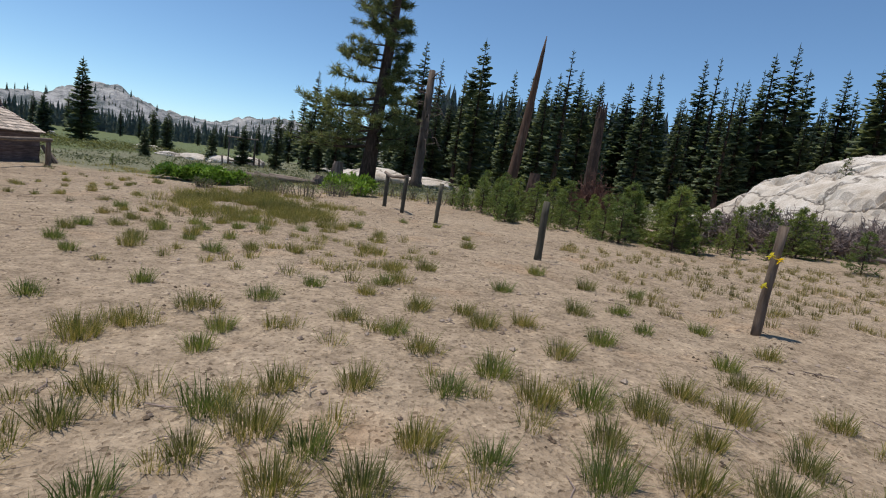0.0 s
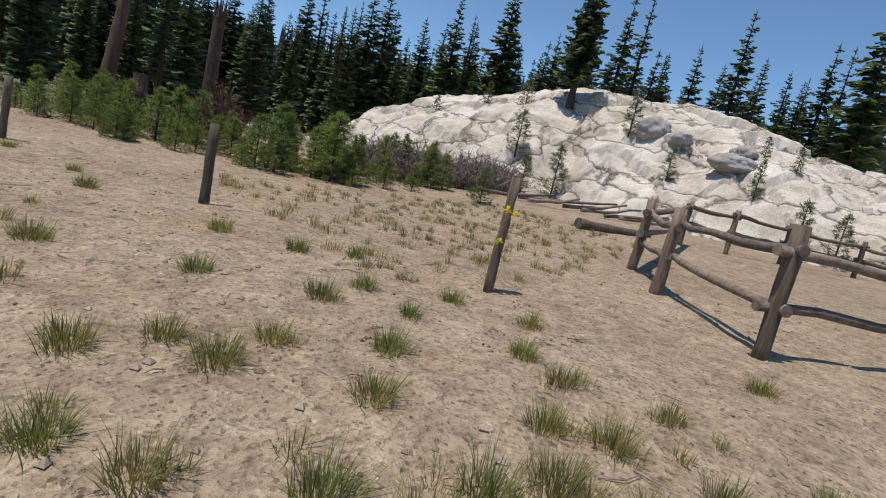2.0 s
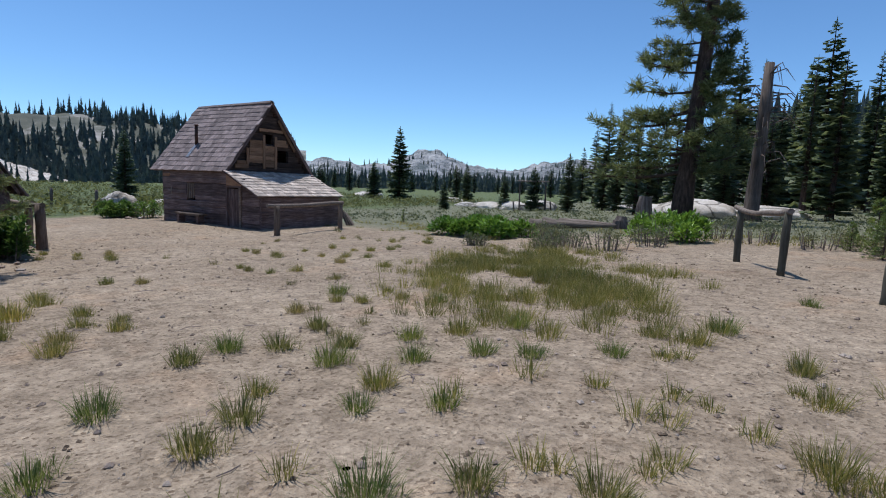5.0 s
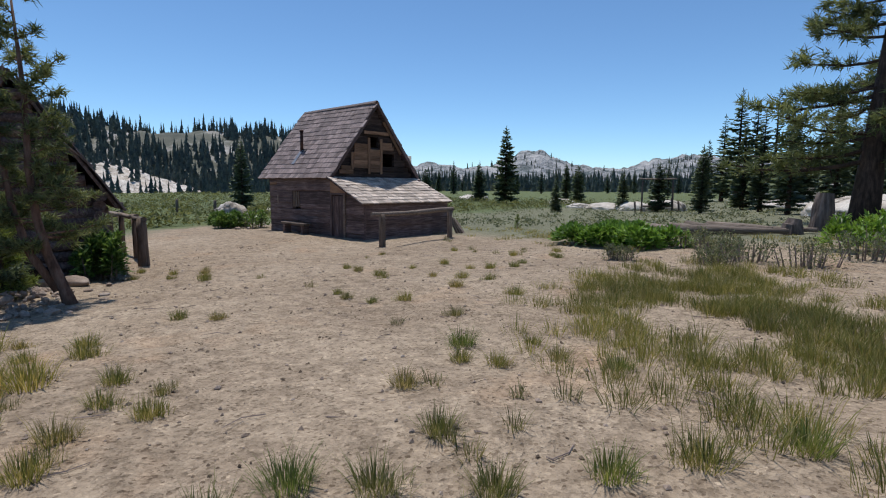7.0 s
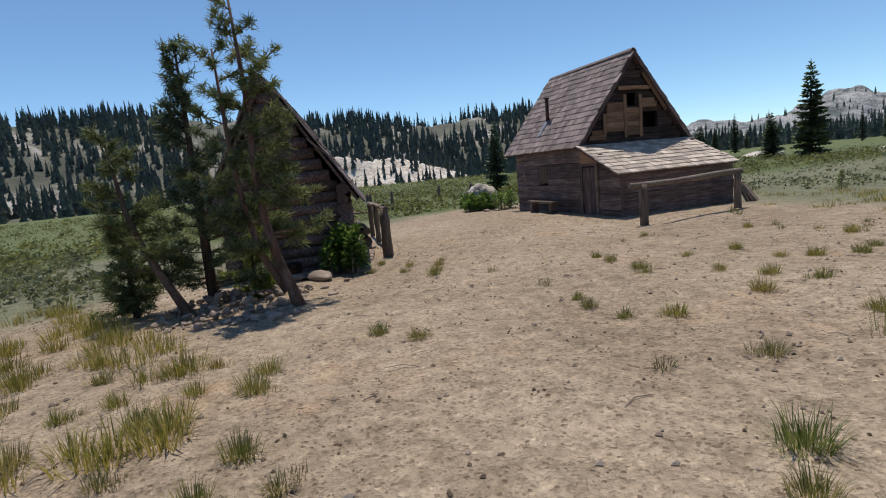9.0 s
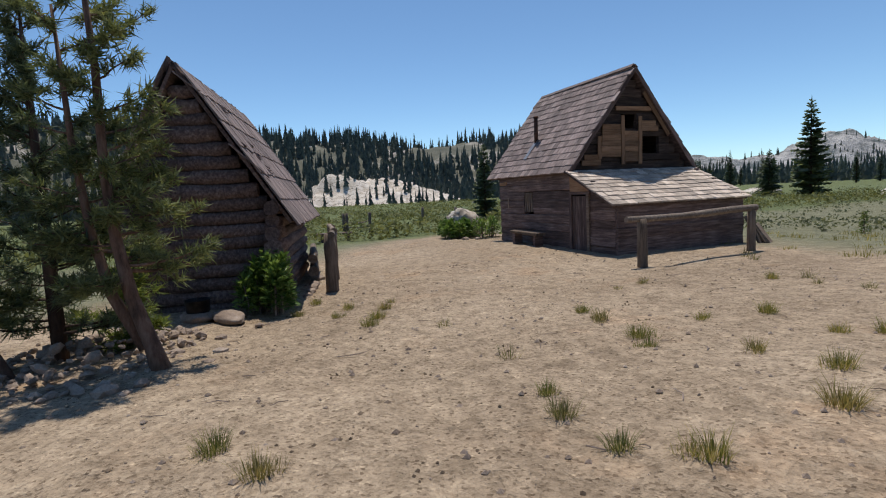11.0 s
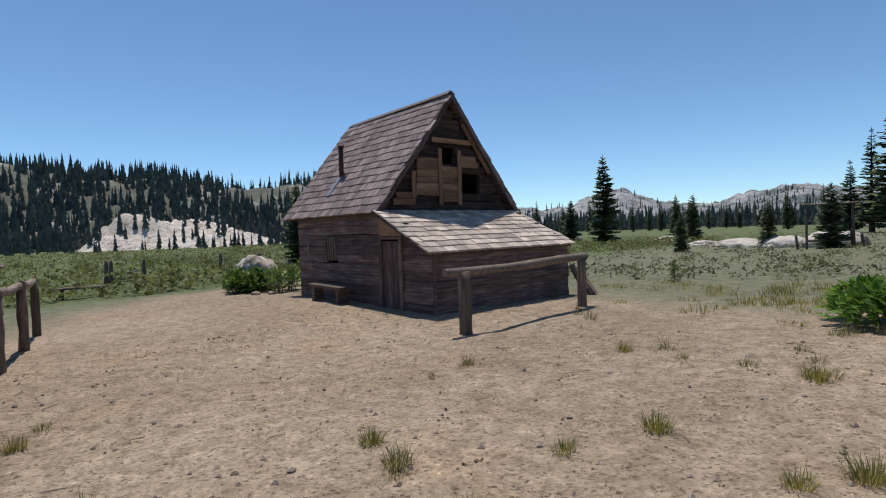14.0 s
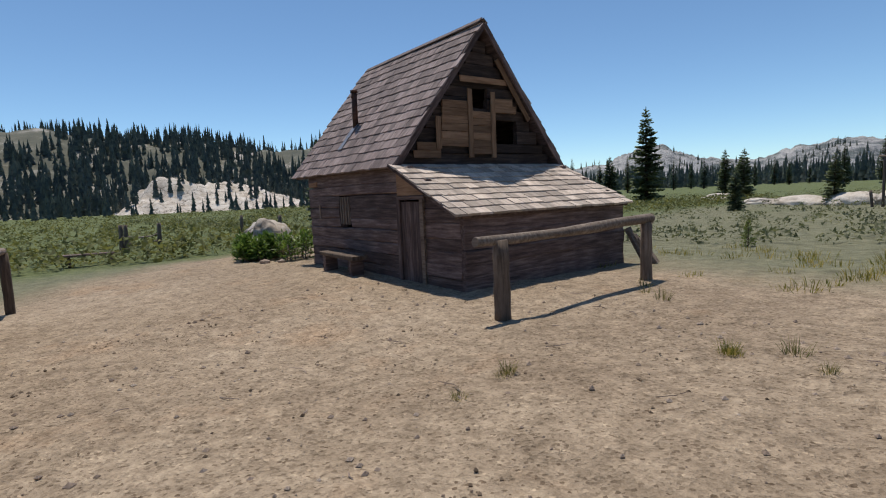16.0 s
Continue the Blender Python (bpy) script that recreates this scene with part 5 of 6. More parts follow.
# ---- leafy plants ----
def leafy(name, at, rx, ry, hh, n, leaf_len, material, label, category, group="", stems=True):
    """A low dome of leaves, uneven and open at the edge."""
    ob = thing(name, at, label, category, group)
    g, st = Geo(), Geo()
    lumps = [(rnd.uniform(-0.8, 0.8), rnd.uniform(-0.8, 0.8), rnd.uniform(0.45, 0.75), rnd.uniform(0.6, 1.05)) for i in range(max(22, int(rx * ry * 16)))]
    lumps = [q for q in lumps if q[0] ** 2 + q[1] ** 2 < 0.85]
    for i in range(n):
        lx, ly, lr, lh = rnd.choice(lumps)
        a, b = rnd.uniform(0, 6.283), rnd.uniform(0.0, 1.45)
        k = lr * 0.45
        dx, dy, dz = math.cos(a) * math.cos(b), math.sin(a) * math.cos(b), math.sin(b)
        q = rnd.uniform(0.75, 1.05)
        p = Vector(((lx + dx * k * q) * rx, (ly + dy * k * q) * ry, hh * lh * (0.12 + 0.86 * dz * q)))
        d = Vector((dx + rnd.gauss(0, 0.5), dy + rnd.gauss(0, 0.5), dz * 0.6 + rnd.gauss(0.1, 0.4)))
        g.leaf(p, d, (rnd.gauss(0, 0.3), rnd.gauss(0, 0.3), 1), leaf_len * rnd.uniform(0.7, 1.3), leaf_len * rnd.uniform(0.35, 0.55))
    for lx, ly, lr, lh in lumps:
        st.tube([(lx * rx * 0.8, ly * ry * 0.8, -0.03), (lx * rx, ly * ry, hh * lh * 0.75)], [0.014, 0.006], 4)
    g.part("leaves", material, ob)
    tagged(st.part("base", M["twig"], ob), kind="stuff")
    return ob


leafy("leafy_plants", on_ground(-10.2, 22.4), 1.75, 0.9, 0.55, 7500, 0.14, M["leaf"], "wide patch of bright green broad-leaved plants", "plants")
leafy("leafy_plants", on_ground(-5.2, 23.2), 1.0, 0.8, 0.75, 2200, 0.14, M["leaf"], "bright green broad-leaved clump near the big pine", "plants")
leafy("shrub", on_ground(-16.1, 12.95), 0.58, 0.42, 0.85, 3000, 0.12, M["shrub_leaf"], "leafy green shrub against the log shed", "shrub")
leafy("shrub", on_ground(-24.3, 19.6), 1.0, 0.5, 0.62, 3600, 0.12, M["shrub_leaf"], "leafy green shrub in front of a boulder", "shrub")
leafy("shrub", on_ground(-23.2, 20.2), 0.5, 0.5, 0.65, 900, 0.11, M["shrub_leaf"], "leafy green shrub beside the cabin corner", "shrub")
for x, y, w, hh in ((-7.9, 22.0, 0.6, 0.5), (-7.1, 20.6, 0.55, 0.45), (-6.1, 20.3, 0.65, 0.5), (-7.6, 21.0, 0.45, 0.4), (-3.2, 23.8, 0.8, 0.55), (-2.0, 22.9, 0.7, 0.5), (-4.2, 24.9, 0.8, 0.6), (-1.2, 23.8, 0.6, 0.45), (-8.6, 22.6, 0.55, 0.45), (-7.4, 19.8, 0.4, 0.3), (-5.4, 21.8, 0.6, 0.5), (-9.0, 19.6, 0.35, 0.3)):
    leafy("sagebrush", on_ground(x, y), w, w * 0.8, hh, 900, 0.055, M["sage"], "low grey-green sagebrush growing in the sand", "shrub", "sagebrush by the grass")
boulder("boulder", (-24.8, 20.15, ground_z(-24.8, 20.15) + 0.42), (0.75, 0.55, 0.55), "pale grey boulder behind green shrubs", M["granite"], 31)
for i, (x, y, sx, sy, sz) in enumerate(((-23.3, 51.8, 1.8, 1.1, 0.5), (-20.6, 50.4, 1.5, 1.0, 0.6), (-17.8, 48.8, 1.5, 1.1, 0.8), (-26.5, 53.5, 1.3, 0.8, 0.35), (-6.2, 40.2, 2.4, 1.4, 0.9), (-2.6, 41.5, 2.2, 1.2, 0.6), (-33.0, 62.0, 1.8, 1.0, 0.5), (-36.0, 29.0, 1.0, 0.7, 0.3), (-11.5, 58.0, 2.2, 1.2, 0.5), (-48.0, 66.0, 2.5, 1.4, 0.7))):
    boulder("granite_slab", (x, y, ground_z(x, y) + sz * 0.1), (sx, sy, sz), "low pale granite slab in the meadow", M["granite"], 40 + i, rnd.uniform(-20, 20), "granite slabs in the meadow", 0.2)


def shrub_field(name, label, count, place, lo, hi, material, seed, blades=16):
    """Many low shrubs in one mesh, each a dome of small leaves."""
    r = random.Random(seed)
    g = Geo()
    for i in range(count):
        at = place(r)
        if at is None:
            continue
        x, y, z = at
        far = min(3.0, max(1.0, math.hypot(x + 8, y - 13) / 22))
        w = r.uniform(lo, hi)
        for j in range(int(blades / far ** 0.6)):
            a, b = r.uniform(0, 6.283), r.uniform(0.05, 1.5)
            c = Vector((x + math.cos(a) * math.cos(b) * w, y + math.sin(a) * math.cos(b) * w, z + math.sin(b) * w * 0.75))
            k = w * 0.3
            q = Vector((r.gauss(0, 1), r.gauss(0, 1), r.gauss(0.3, 0.6))).normalized() * k
            s = Vector((r.gauss(0, 1), r.gauss(0, 1), r.gauss(0, 0.5))).normalized() * k * 0.9
            g.v.extend([tuple(c - s * 0.5), tuple(c + s * 0.5), tuple(c + q)])
            n = len(g.v)
            g.f.append((n - 3, n - 2, n - 1))
    return tagged(g.part(name, material), label, "shrubs", kind="stuff")


def north_spot(r):
    x = r.uniform(-75, 22)
    y = 27.5 + 0.10 * x + 60 * r.random() ** 1.7 + 2.0
    if x > -2 and y < 30:
        return None
    return x, y, ground_z(x, y)


shrub_field("sage_field", "grey-green sage covering the valley floor", 3600, north_spot, 0.18, 0.42, M["sage"], 61, 26)


def west_spot(r):
    x = -28.5 - 75 * r.random() ** 1.6
    y = r.uniform(-22, 62)
    return x, y, ground_z(x, y)


shrub_field("willow_meadow", "low green willow thickets across the meadow", 3200, west_spot, 0.25, 0.75, M["meadow"], 62, 30)


def sw_spot(r):
    x = r.uniform(-34, -17)
    y = r.uniform(-6, 9.3)
    return (x, y, ground_z(x, y)) if y < 9 + 0.25 * (x + 17) else None


shrub_field("sage_slope", "grey-green sage below the shed", 480, sw_spot, 0.2, 0.45, M["sage"], 63, 60)


# ---- grass ----
def tuft_into(g, x, y, size, blades, r, spread=0.16, width=0.006):
    z = ground_z(x, y) + relief(x, y) - 0.01
    for i in range(blades):
        a = r.uniform(0, 6.283)
        q = r.random() ** 0.6
        p = Vector((x + math.cos(a) * q * spread * size, y + math.sin(a) * q * spread * size, z))
        L = 0.3 * size * r.uniform(0.45, 1.15)
        out = r.uniform(0.1, 0.75) * (0.4 + q)
        b = a + r.gauss(0, 0.5)
        tip = p + Vector((math.cos(b) * out * L, math.sin(b) * out * L, L * r.uniform(0.7, 1.0)))
        s = Vector((-math.sin(b + r.gauss(0, 0.6)), math.cos(b), 0)) * width / 2 * r.uniform(0.7, 1.5)
        m = p.lerp(tip, 0.5) + Vector((0, 0, 0.1 * L))
        n = len(g.v)
        g.v.extend([tuple(p - s), tuple(p + s), tuple(m + s * 0.8), tuple(m - s * 0.8), tuple(tip)])
        g.f.extend([(n, n + 1, n + 2, n + 3), (n + 3, n + 2, n + 4)])


YARD_START = [(-3.29, 5.11), (-2.69, 5.28), (-2.35, 5.3), (-0.24, 5.41), (-3.11, 5.48), (-0.53, 5.5), (0.29, 5.53), (-1.3, 5.54), (-0.88, 5.55), (-2.62, 5.58), (-1.81, 5.59), (-4.17, 5.62), (-3.75, 5.62), (-2.15, 5.69), (-2.9, 5.72), (-0.18, 5.85), (-3.21, 5.87), (-1.18, 5.91), (-3.78, 5.95), (-0.61, 5.97), (-2.94, 6.19), (-4.25, 6.21), (-0.85, 6.25), (1.75, 6.26), (-2.0, 6.3), (-2.5, 6.33), (-1.47, 6.33), (0.4, 6.34), (-0.27, 6.34), (-1.13, 6.37), (-0.48, 6.59), (-1.7, 6.62), (-3.59, 6.72), (-4.37, 6.75)]
YARD_EAST = [(0.14, 6.92), (-2.17, 6.97), (-4.22, 7.05), (-3.61, 7.1), (-1.14, 7.11), (0.22, 7.3), (-2.39, 7.31), (-5.24, 7.45), (-4.0, 7.49), (-2.75, 7.54), (-0.68, 7.6), (-1.67, 7.69), (0.83, 7.74), (-1.3, 7.89), (-3.56, 7.99), (-1.81, 8.06), (-2.21, 8.09), (-4.7, 8.09), (-0.11, 8.12), (0.56, 8.37), (-2.74, 8.53), (-0.63, 8.54), (-3.27, 8.59), (-0.12, 8.71), (-2.61, 8.98), (-1.31, 9.16), (0.42, 9.71), (-2.58, 9.75), (-0.17, 9.81), (-2.17, 10.08), (-0.66, 10.5), (-1.51, 12.26), (-1.45, 13.46), (-2.0, 14.98)]
YARD_MIDDLE = [(-5.76, 9.76), (-5.84, 10.12), (-6.1, 10.44), (-6.6, 9.74), (-6.09, 9.21), (-7.07, 11.0), (-6.75, 11.24), (-7.06, 10.61), (-6.1, 11.13), (-5.5, 10.93), (-5.59, 11.49), (-5.38, 10.56), (-4.96, 10.82), (-4.42, 10.14), (-3.92, 10.33), (-4.84, 11.97), (-5.2, 11.87), (-4.29, 12.38), (-4.12, 13.2), (-3.77, 13.07), (-3.04, 12.7), (-2.97, 12.06), (-3.06, 11.07), (-6.88, 11.82), (-6.3, 11.56), (-5.95, 11.98), (-7.87, 13.3), (-7.32, 13.04), (-8.21, 10.25), (-8.91, 10.79), (-9.01, 10.21), (-8.5, 10.93), (-10.35, 11.1), (-10.12, 10.41), (-7.58, 9.45), (-3.58, 13.64), (-2.78, 15.46), (-4.8, 9.86), (-6.52, 13.52), (-5.63, 12.37), (-5.28, 12.77)]
YARD_WEST = [(-8.54, 10.45), (-9.27, 10.99), (-8.84, 11.15), (-10.74, 11.23), (-11.2, 12.28), (-9.37, 10.33), (-9.43, 9.7), (-10.56, 10.72), (-10.72, 10.18), (-10.64, 9.84), (-9.97, 9.79), (-11.55, 9.93), (-11.31, 10.83), (-7.57, 12.27), (-7.63, 12.97), (-7.0, 13.44), (-7.4, 13.69), (-8.71, 14.23), (-9.79, 14.53), (-10.11, 14.24), (-11.01, 14.39), (-8.8, 15.6), (-9.86, 15.66), (-11.82, 15.94), (-13.09, 16.26), (-15.12, 14.44), (-15.53, 14.01), (-16.06, 13.63)]
YARD_CABIN = [(-10.72, 12.48), (-10.64, 14.26), (-15.48, 13.29), (-14.98, 13.72), (-14.59, 14.19), (-12.65, 16.17), (-11.51, 15.79), (-10.94, 16.36), (-10.25, 16.31), (-9.75, 16.35), (-11.75, 17.61), (-10.86, 17.27), (-12.02, 16.97), (-14.14, 13.95), (-10.63, 17.61), (-10.29, 17.86), (-11.32, 19.4), (-14.13, 18.17), (-10.9, 20.52), (-10.57, 19.77), (-10.24, 19.43), (-10.42, 18.34), (-13.16, 19.62)]
r = random.Random(71)
for spots, lo, hi, mt in ((YARD_START, 0.6, 0.85, ("grass", "bright_grass")), (YARD_EAST, 0.6, 0.85, ("grass", "bright_grass")), (YARD_MIDDLE, 0.6, 0.9, ("grass", "bright_grass")), (YARD_WEST, 0.45, 0.75, ("grass", "dry_grass")), (YARD_CABIN, 0.45, 0.7, ("grass", "dry_grass"))):
    for x, y in spots:
        g = Geo()
        size = r.uniform(lo, hi)
        zz = ground_z(x, y) + relief(x, y)
        tuft_into(g, x, y, size * 0.76, int(270 * size), r, 0.17, 0.0037)
        tuft_into(g, x + r.uniform(-0.1, 0.1), y + r.uniform(-0.1, 0.1), size * 0.48, int(120 * size), r, 0.27, 0.0034)
        g.v = [(a - x, b - y, c - zz) for a, b, c in g.v]
        ob = g.part("grass_tuft", M[mt[0] if r.random() < 0.6 else mt[1]])
        ob.matrix_basis = pose(x, y, zz)
        tagged(ob, "tuft of green and straw bunch grass in sand", "grass", "bunch grass tufts in the yard")


def grass_field(name, label, count, place, lo, hi, material, seed, blades=34, spread=0.22, width=0.006):
    r = random.Random(seed)
    g = Geo()
    for i in range(count):
        at = place(r)
        if at is not None:
            tuft_into(g, at[0], at[1], r.uniform(lo, hi), blades, r, spread, width)
    return tagged(g.part(name, material), label, "grass", kind="stuff")


def patch_spot(r):
    a, q = r.uniform(0, 6.283), r.random() ** 0.62 * (1.0 + 0.12 * r.gauss(0, 1))
    u, v = math.cos(a) * q, math.sin(a) * q
    x, y = -6.3 + 2.2 * u - 0.6 * v, 16.2 - 0.6 * u + 3.4 * v
    return (x, y) if fbm(x, y, 1.1, 3, 3.0) > -0.16 else None


grass_field("grass_patch", "olive meadow grass growing thickly in the sand", 1000, patch_spot, 0.42, 0.8, M["grass_patch"], 72, 54, 0.2, 0.0045)


def start_spot(r):
    x, y = r.uniform(-4.6, 0.6), r.uniform(4.6, 7.6)
    return (x, y) if fbm(x, y, 0.5, 3, 6.0) > -0.12 else None


grass_field("grass_near", "thin green bunch grass scattered over the sand", 70, start_spot, 0.3, 0.6, M["grass"], 73, 60, 0.17, 0.0035)


def field_spot(r):
    x, y = r.uniform(-6.6, -1.8), r.uniform(7.5, 13.5)
    return (x, y) if fbm(x, y, 0.42, 3, 16.0) > -0.04 + 0.03 * max(0, -x - 4) else None


grass_field("grass_yard", "scattered bunch grass tufts over the sandy yard", 100, field_spot, 0.3, 0.6, M["grass"], 74, 60, 0.18, 0.005)


def seed_spot(r):
    x, y = r.uniform(0.2, 8.0), r.uniform(8.8, 14.6)
    return (x, y) if y > 8.0 + 0.3 * x and y < 14.8 else None


grass_field("grass_sparse", "small pale grass seedlings in the sand", 420, seed_spot, 0.3, 0.55, M["dry_grass"], 75, 34, 0.14, 0.005)


def shed_spot(r):
    x, y = r.uniform(-18.0, -9.6), r.uniform(6.0, 10.9)
    return (x, y) if y < 10.7 + 0.45 * min(0, x + 11.8) and fbm(x, y, 0.5, 3, 26.0) > -0.2 else None


grass_field("grass_slope", "dry olive grass on the slope below the stones", 400, shed_spot, 0.45, 0.9, M["grass_patch"], 76, 70, 0.2, 0.006)


def north_grass(r):
    x = r.uniform(-22, 2)
    y = 25.0 + 0.1 * x + r.gauss(0.6, 1.3)
    return (x, y) if fbm(x, y, 0.5, 3, 36.0) > -0.1 else None


grass_field("grass_edge", "patchy green grass where the sand meets the sage", 420, north_grass, 0.25, 0.6, M["grass_patch"], 77, 34, 0.55, 0.009)


def thin_spot(r):
    x, y = r.uniform(-15.5, -4.5), r.uniform(11.5, 24)
    return (x, y) if fbm(x, y, 0.35, 3, 46.0) > 0.16 else None


grass_field("grass_thin", "small dry tufts in the bare yard", 160, thin_spot, 0.3, 0.55, M["dry_grass"], 78, 50, 0.18, 0.005)


# ---- stones ----
def stone_mesh(seed, material, cuts=1):
    bm = bmesh.new()
    bmesh.ops.create_icosphere(bm, subdivisions=cuts, radius=1.0)
    q = random.Random(seed)
    for v in bm.verts:
        v.co *= q.uniform(0.72, 1.2)
        v.co = Vector((v.co.x, v.co.y * 0.75, v.co.z * 0.55))
    me = bpy.data.meshes.new("stone")
    bm.to_mesh(me)
    bm.free()
    me.materials.append(material)
    return me


stones = [stone_mesh(80 + i, M["stone"]) for i in range(6)]
pile = thing("stone_pile", on_ground(-14.2, 11.1), "loose heap of broken pale stones under the pines", "stones")
o = Vector(on_ground(-14.2, 11.1))
for i in range(290):
    a, q = rnd.uniform(0, 6.283), rnd.random() ** 0.7
    x, y = -14.3 + math.cos(a) * q * 1.35 - 0.3 * math.sin(a) * q, 11.05 + math.sin(a) * q * 1.1
    s = rnd.uniform(0.025, 0.07) * (1.5 if rnd.random() < 0.12 else 1)
    up = max(0.0, 0.22 * (1 - q)) * rnd.random()
    m = pose(x - o.x, y - o.y, ground_z(x, y) - o.z + up + s * 0.25, rnd.uniform(-40, 40), rnd.uniform(-40, 40), rnd.uniform(0, 360)) @ Matrix.Diagonal((s, s, s, 1))
    piece("stone", rnd.choice(stones), pile, m)
for x, y, s in ((-12.85, 11.45, 0.12), (-12.95, 11.7, 0.1), (-12.75, 11.6, 0.07), (-13.8, 12.3, 0.1), (-14.5, 12.3, 0.09), (-13.4, 12.2, 0.08), (-15.0, 12.75, 0.06), (-17.7, 13.85, 0.17), (-18.1, 13.95, 0.15), (-17.35, 13.75, 0.13), (-18.7, 14.1, 0.16), (-17.0, 13.65, 0.1), (-23.0, 19.4, 0.14), (-22.8, 19.7, 0.1)):
    ob = new("stone", rnd.choice(stones))
    ob.matrix_basis = pose(x, y, ground_z(x, y) + s * 0.2, 0, 0, rnd.uniform(0, 360)) @ Matrix.Diagonal((s, s, s, 1))
    tagged(ob, "loose pale broken stone on the sand", "stone", "loose stones by the shed")
for x, y, sx, sy in ((-15.65, 12.4, 0.36, 0.17), (-16.0, 12.0, 0.3, 0.2)):
    boulder("flat_stone", (x, y, ground_z(x, y) + 0.05), (sx, sy, 0.09), "flat pale stone slab beside the shed", M["stone"], 90 + int(x), 20, "flat stones by the shed", 0.15)
pot = thing("iron_pot", (-15.98, 12.02, ground_z(-15.98, 12.02) + 0.1), "rusty black open pot on a flat stone", "pot")
g = Geo()
n = 20
rows = ((0.13, 0.0), (0.155, 0.04), (0.165, 0.18), (0.175, 0.195), (0.16, 0.19), (0.145, 0.05), (0.02, 0.03))
g.add([(math.cos(6.2832 * j / n) * q, math.sin(6.2832 * j / n) * q, z) for q, z in rows for j in range(n)], [(i * n + j, i * n + (j + 1) % n, (i + 1) * n + (j + 1) % n, (i + 1) * n + j) for i in range(len(rows) - 1) for j in range(n)] + [tuple(range(n - 1, -1, -1)), tuple(range(6 * n, 7 * n))])
g.part("bowl", M["iron"], pot, smooth=True)
g = Geo()
g.tube([(math.cos(a) * 0.19, 0.0, 0.19 + math.sin(a) * 0.03) for a in (0, 0.8, 1.6, 2.4, 3.14)], [0.008] * 5, 6)
g.part("bail", M["iron"], pot)
# pebbles and clods over the sand
r = random.Random(91)
g = Geo()
for i in range(11000):
    x, y = r.uniform(-19, 7), r.uniform(2, 21)
    if abs((y - 1.0) - (-x) * 1.15) > 13:
        continue
    s = 0.006 + 0.026 * r.random() ** 4
    z = ground_z(x, y) + relief(x, y) + s * 0.2
    vs = [(x + s * r.uniform(0.7, 1.2), y, z), (x, y + s * r.uniform(0.7, 1.2), z), (x - s, y + s * 0.2, z), (x, y - s, z), (x + s * 0.2, y, z + s * r.uniform(0.5, 0.9)), (x, y, z - s)]
    g.add(vs, [(0, 1, 4), (1, 2, 4), (2, 3, 4), (3, 0, 4), (1, 0, 5), (2, 1, 5), (3, 2, 5), (0, 3, 5)])
tagged(g.part("pebbles", M["stone"]), "small pale pebbles scattered over the sand", "pebbles", kind="stuff")
k = Mat("dark_clod", 0.95)
M["clod"] = k.color(k.ramp(k.island(), [(0, (0.07, 0.05, 0.035)), (1, (0.22, 0.16, 0.11))]))
g = Geo()
for i in range(900):
    x, y = r.uniform(-19, 7), r.uniform(2, 21)
    for j in range(r.randrange(1, 7)):
        s = r.uniform(0.005, 0.02)
        xx, yy = x + r.gauss(0, 0.06), y + r.gauss(0, 0.06)
        z = ground_z(xx, yy) + relief(xx, yy) + s * 0.2
        g.add([(xx + s, yy, z), (xx, yy + s * r.uniform(0.6, 1.2), z), (xx - s, yy, z), (xx, yy - s * r.uniform(0.6, 1.2), z), (xx, yy, z + s * 0.7), (xx, yy, z - s)], [(0, 1, 4), (1, 2, 4), (2, 3, 4), (3, 0, 4), (1, 0, 5), (2, 1, 5), (3, 2, 5), (0, 3, 5)])
tagged(g.part("clods", M["clod"]), "dark crumbs of earth and dung on the sand", "clods", kind="stuff")
r = random.Random(93)
g = Geo()
for i in range(500):
    x, y = r.uniform(-19, 6), r.uniform(2, 21)
    z = ground_z(x, y) + relief(x, y) + 0.008
    a, L = r.uniform(0, 6.28), r.uniform(0.03, 0.14)
    g.tube([(x, y, z), (x + math.cos(a) * L, y + math.sin(a) * L, z + 0.006), (x + math.cos(a + 0.3) * 2 * L, y + math.sin(a + 0.3) * 2 * L, z)], [0.004, 0.004, 0.002], 4)
tagged(g.part("twig_litter", M["twig"]), "thin dry twigs lying on the sand", "twigs", kind="stuff")

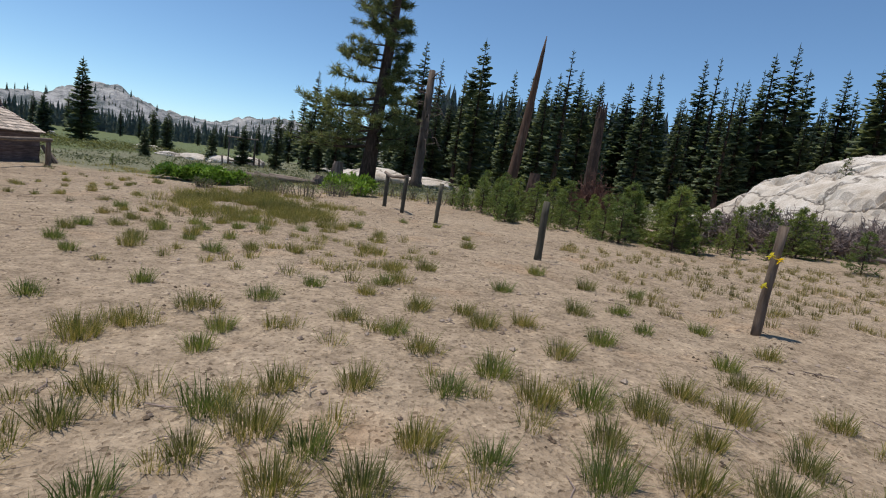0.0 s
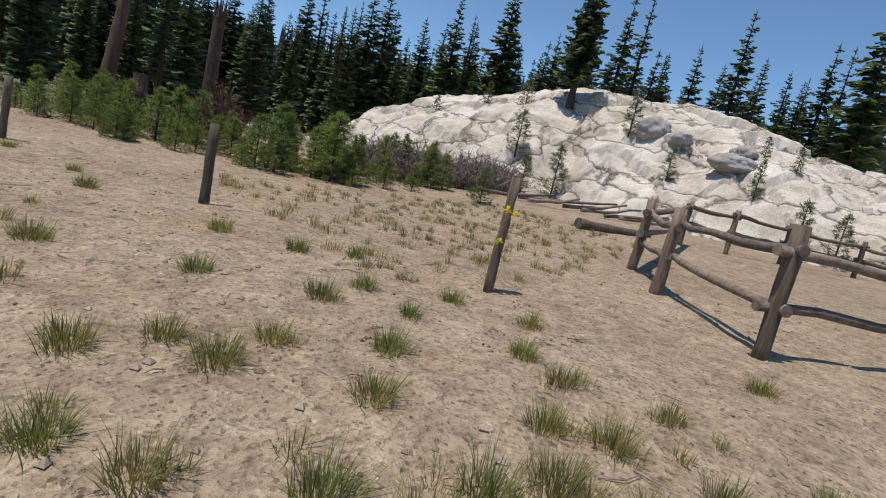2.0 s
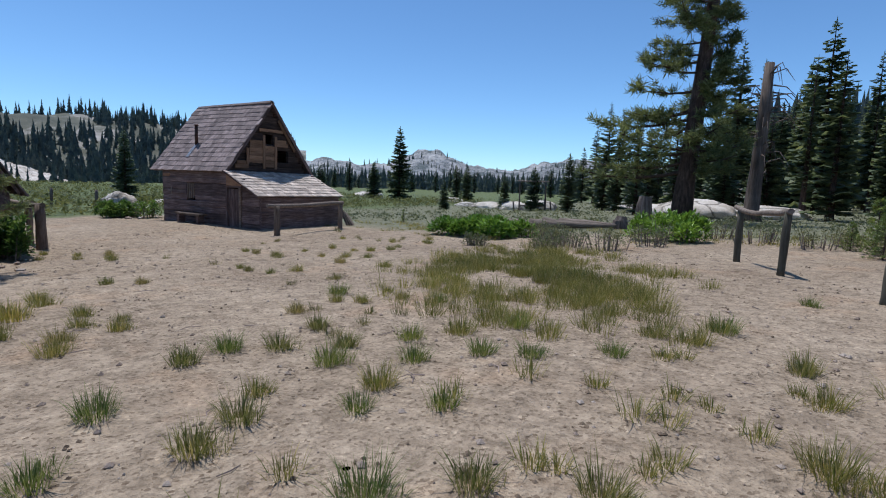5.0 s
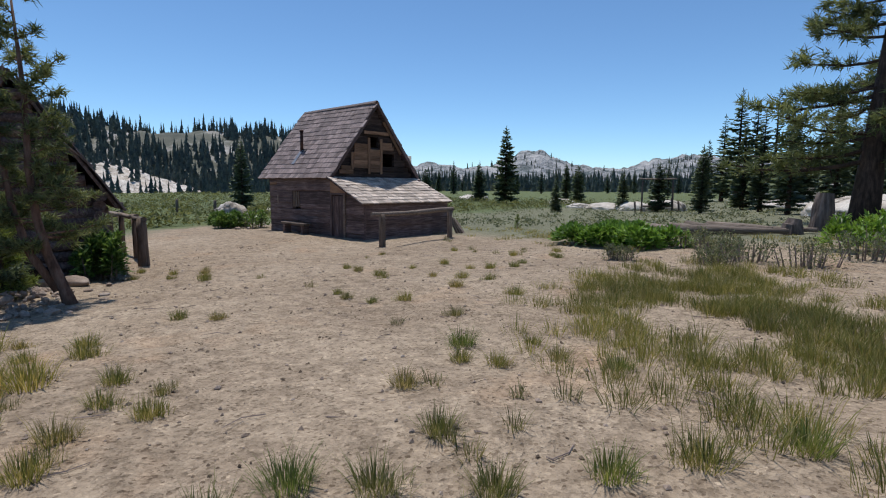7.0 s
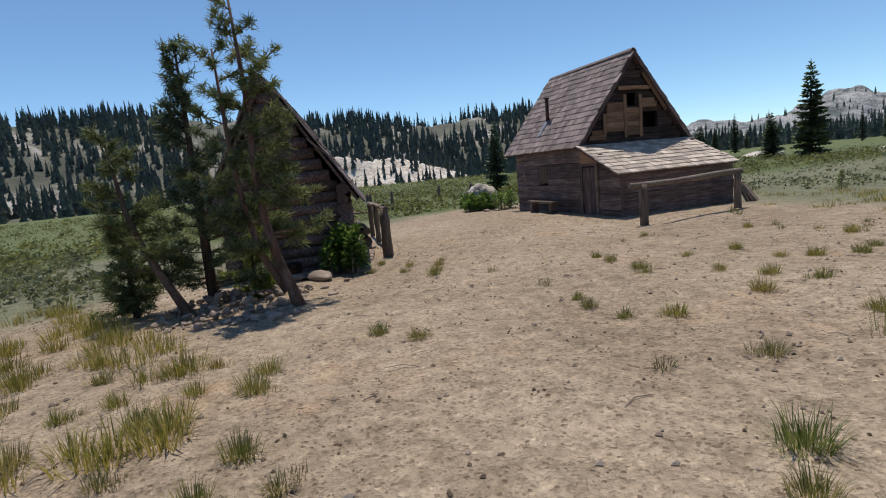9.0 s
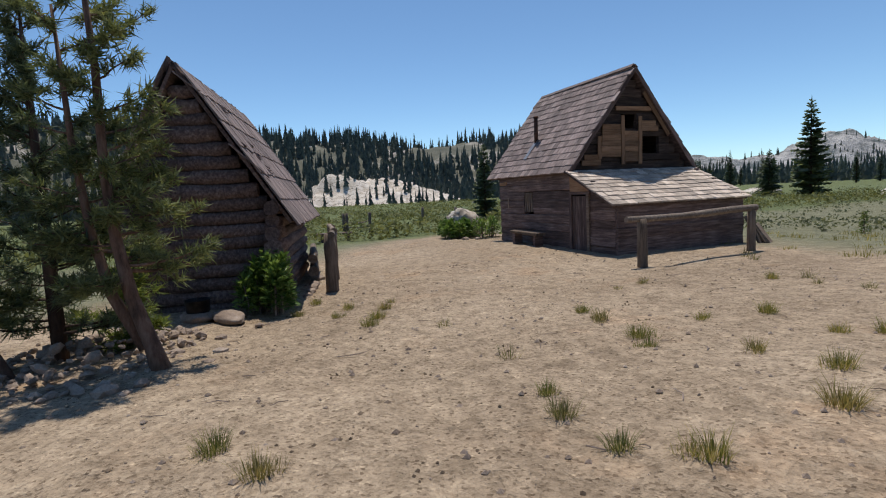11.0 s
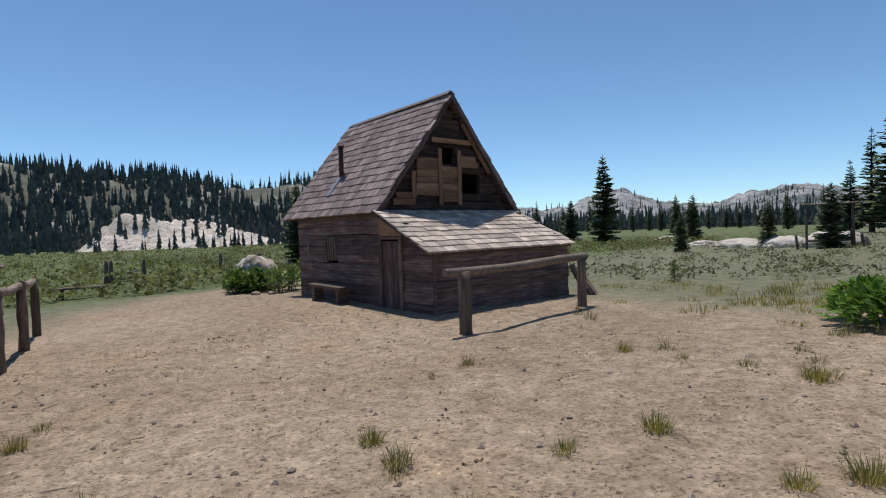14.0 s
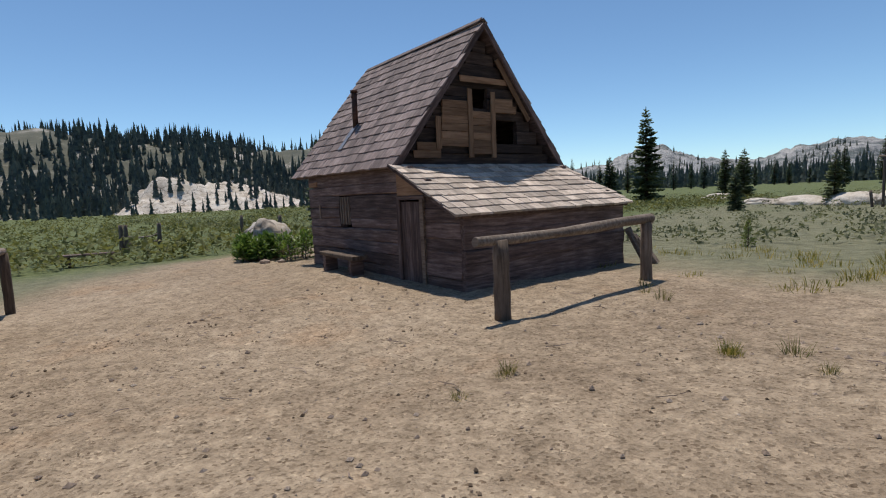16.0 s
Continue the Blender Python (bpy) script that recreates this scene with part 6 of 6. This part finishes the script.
# ---- far gate, posts and bench ----
gate = thing("gate_frame", on_ground(-18.3, 45.9), "tall pole gate frame standing in the sage", "gate")
pole("post", gate, (0, 0, -0.1), (0.0, 0, 2.25), 0.06, 0.05, M["grey_snag"])
pole("post", gate, (1.8, 0.7, -0.1), (1.75, 0.7, 2.2), 0.07, 0.05, M["grey_snag"])
pole("crossbar", gate, (-0.2, -0.1, 2.27), (2.0, 0.8, 2.28), 0.05, 0.045, M["pole"], 8, 0.01, "pale crossbar")
pole("rail", gate, (0.0, 0, 0.42), (1.75, 0.7, 0.44), 0.07, 0.06, M["pole"])
for dx, dy, hh in ((-0.35, -0.1, 0.75), (1.75, 0.9, 1.0), (2.1, 1.2, 0.8)):
    pole("post", gate, (dx, dy, -0.1), (dx - 0.1, dy, hh), 0.07, 0.06, M["grey_snag"])
far = thing("wire_fence", on_ground(-33.7, 17.85), "old wooden posts with brush rails at the meadow edge", "fence")
o = Vector(on_ground(-33.7, 17.85))
for x, y in ((-33.7, 17.85), (-33.1, 19.0), (-33.65, 18.0), (-33.0, 23.5), (-32.0, 27.5), (-36.5, 23.0)):
    p = Vector(on_ground(x, y)) - o
    pole("post", far, p + Vector((0, 0, -0.1)), p + Vector((0, 0.03, 1.0)), 0.08, 0.07, M["grey_snag"])
for z in (0.35, 0.6):
    pole("rail", far, (0, 0, z), Vector(on_ground(-33.1, 19.0)) - o + Vector((0, 0, z)), 0.03, 0.03, M["twig"], 6, 0.04)
tb = thing("low_bench", on_ground(-29.5, 16.6), "low dark plank bench at the meadow edge", "bench")
timber("seat", tb, (-0.2, -0.7, 0.32), (0.2, 0.7, 0.32), 0.06, 0.35, M["log"])
for q in (-0.5, 0.5):
    timber("leg", tb, (q * 0.3, q - 0.04, 0.14), (q * 0.3, q + 0.04, 0.14), 0.3, 0.25, M["log"])

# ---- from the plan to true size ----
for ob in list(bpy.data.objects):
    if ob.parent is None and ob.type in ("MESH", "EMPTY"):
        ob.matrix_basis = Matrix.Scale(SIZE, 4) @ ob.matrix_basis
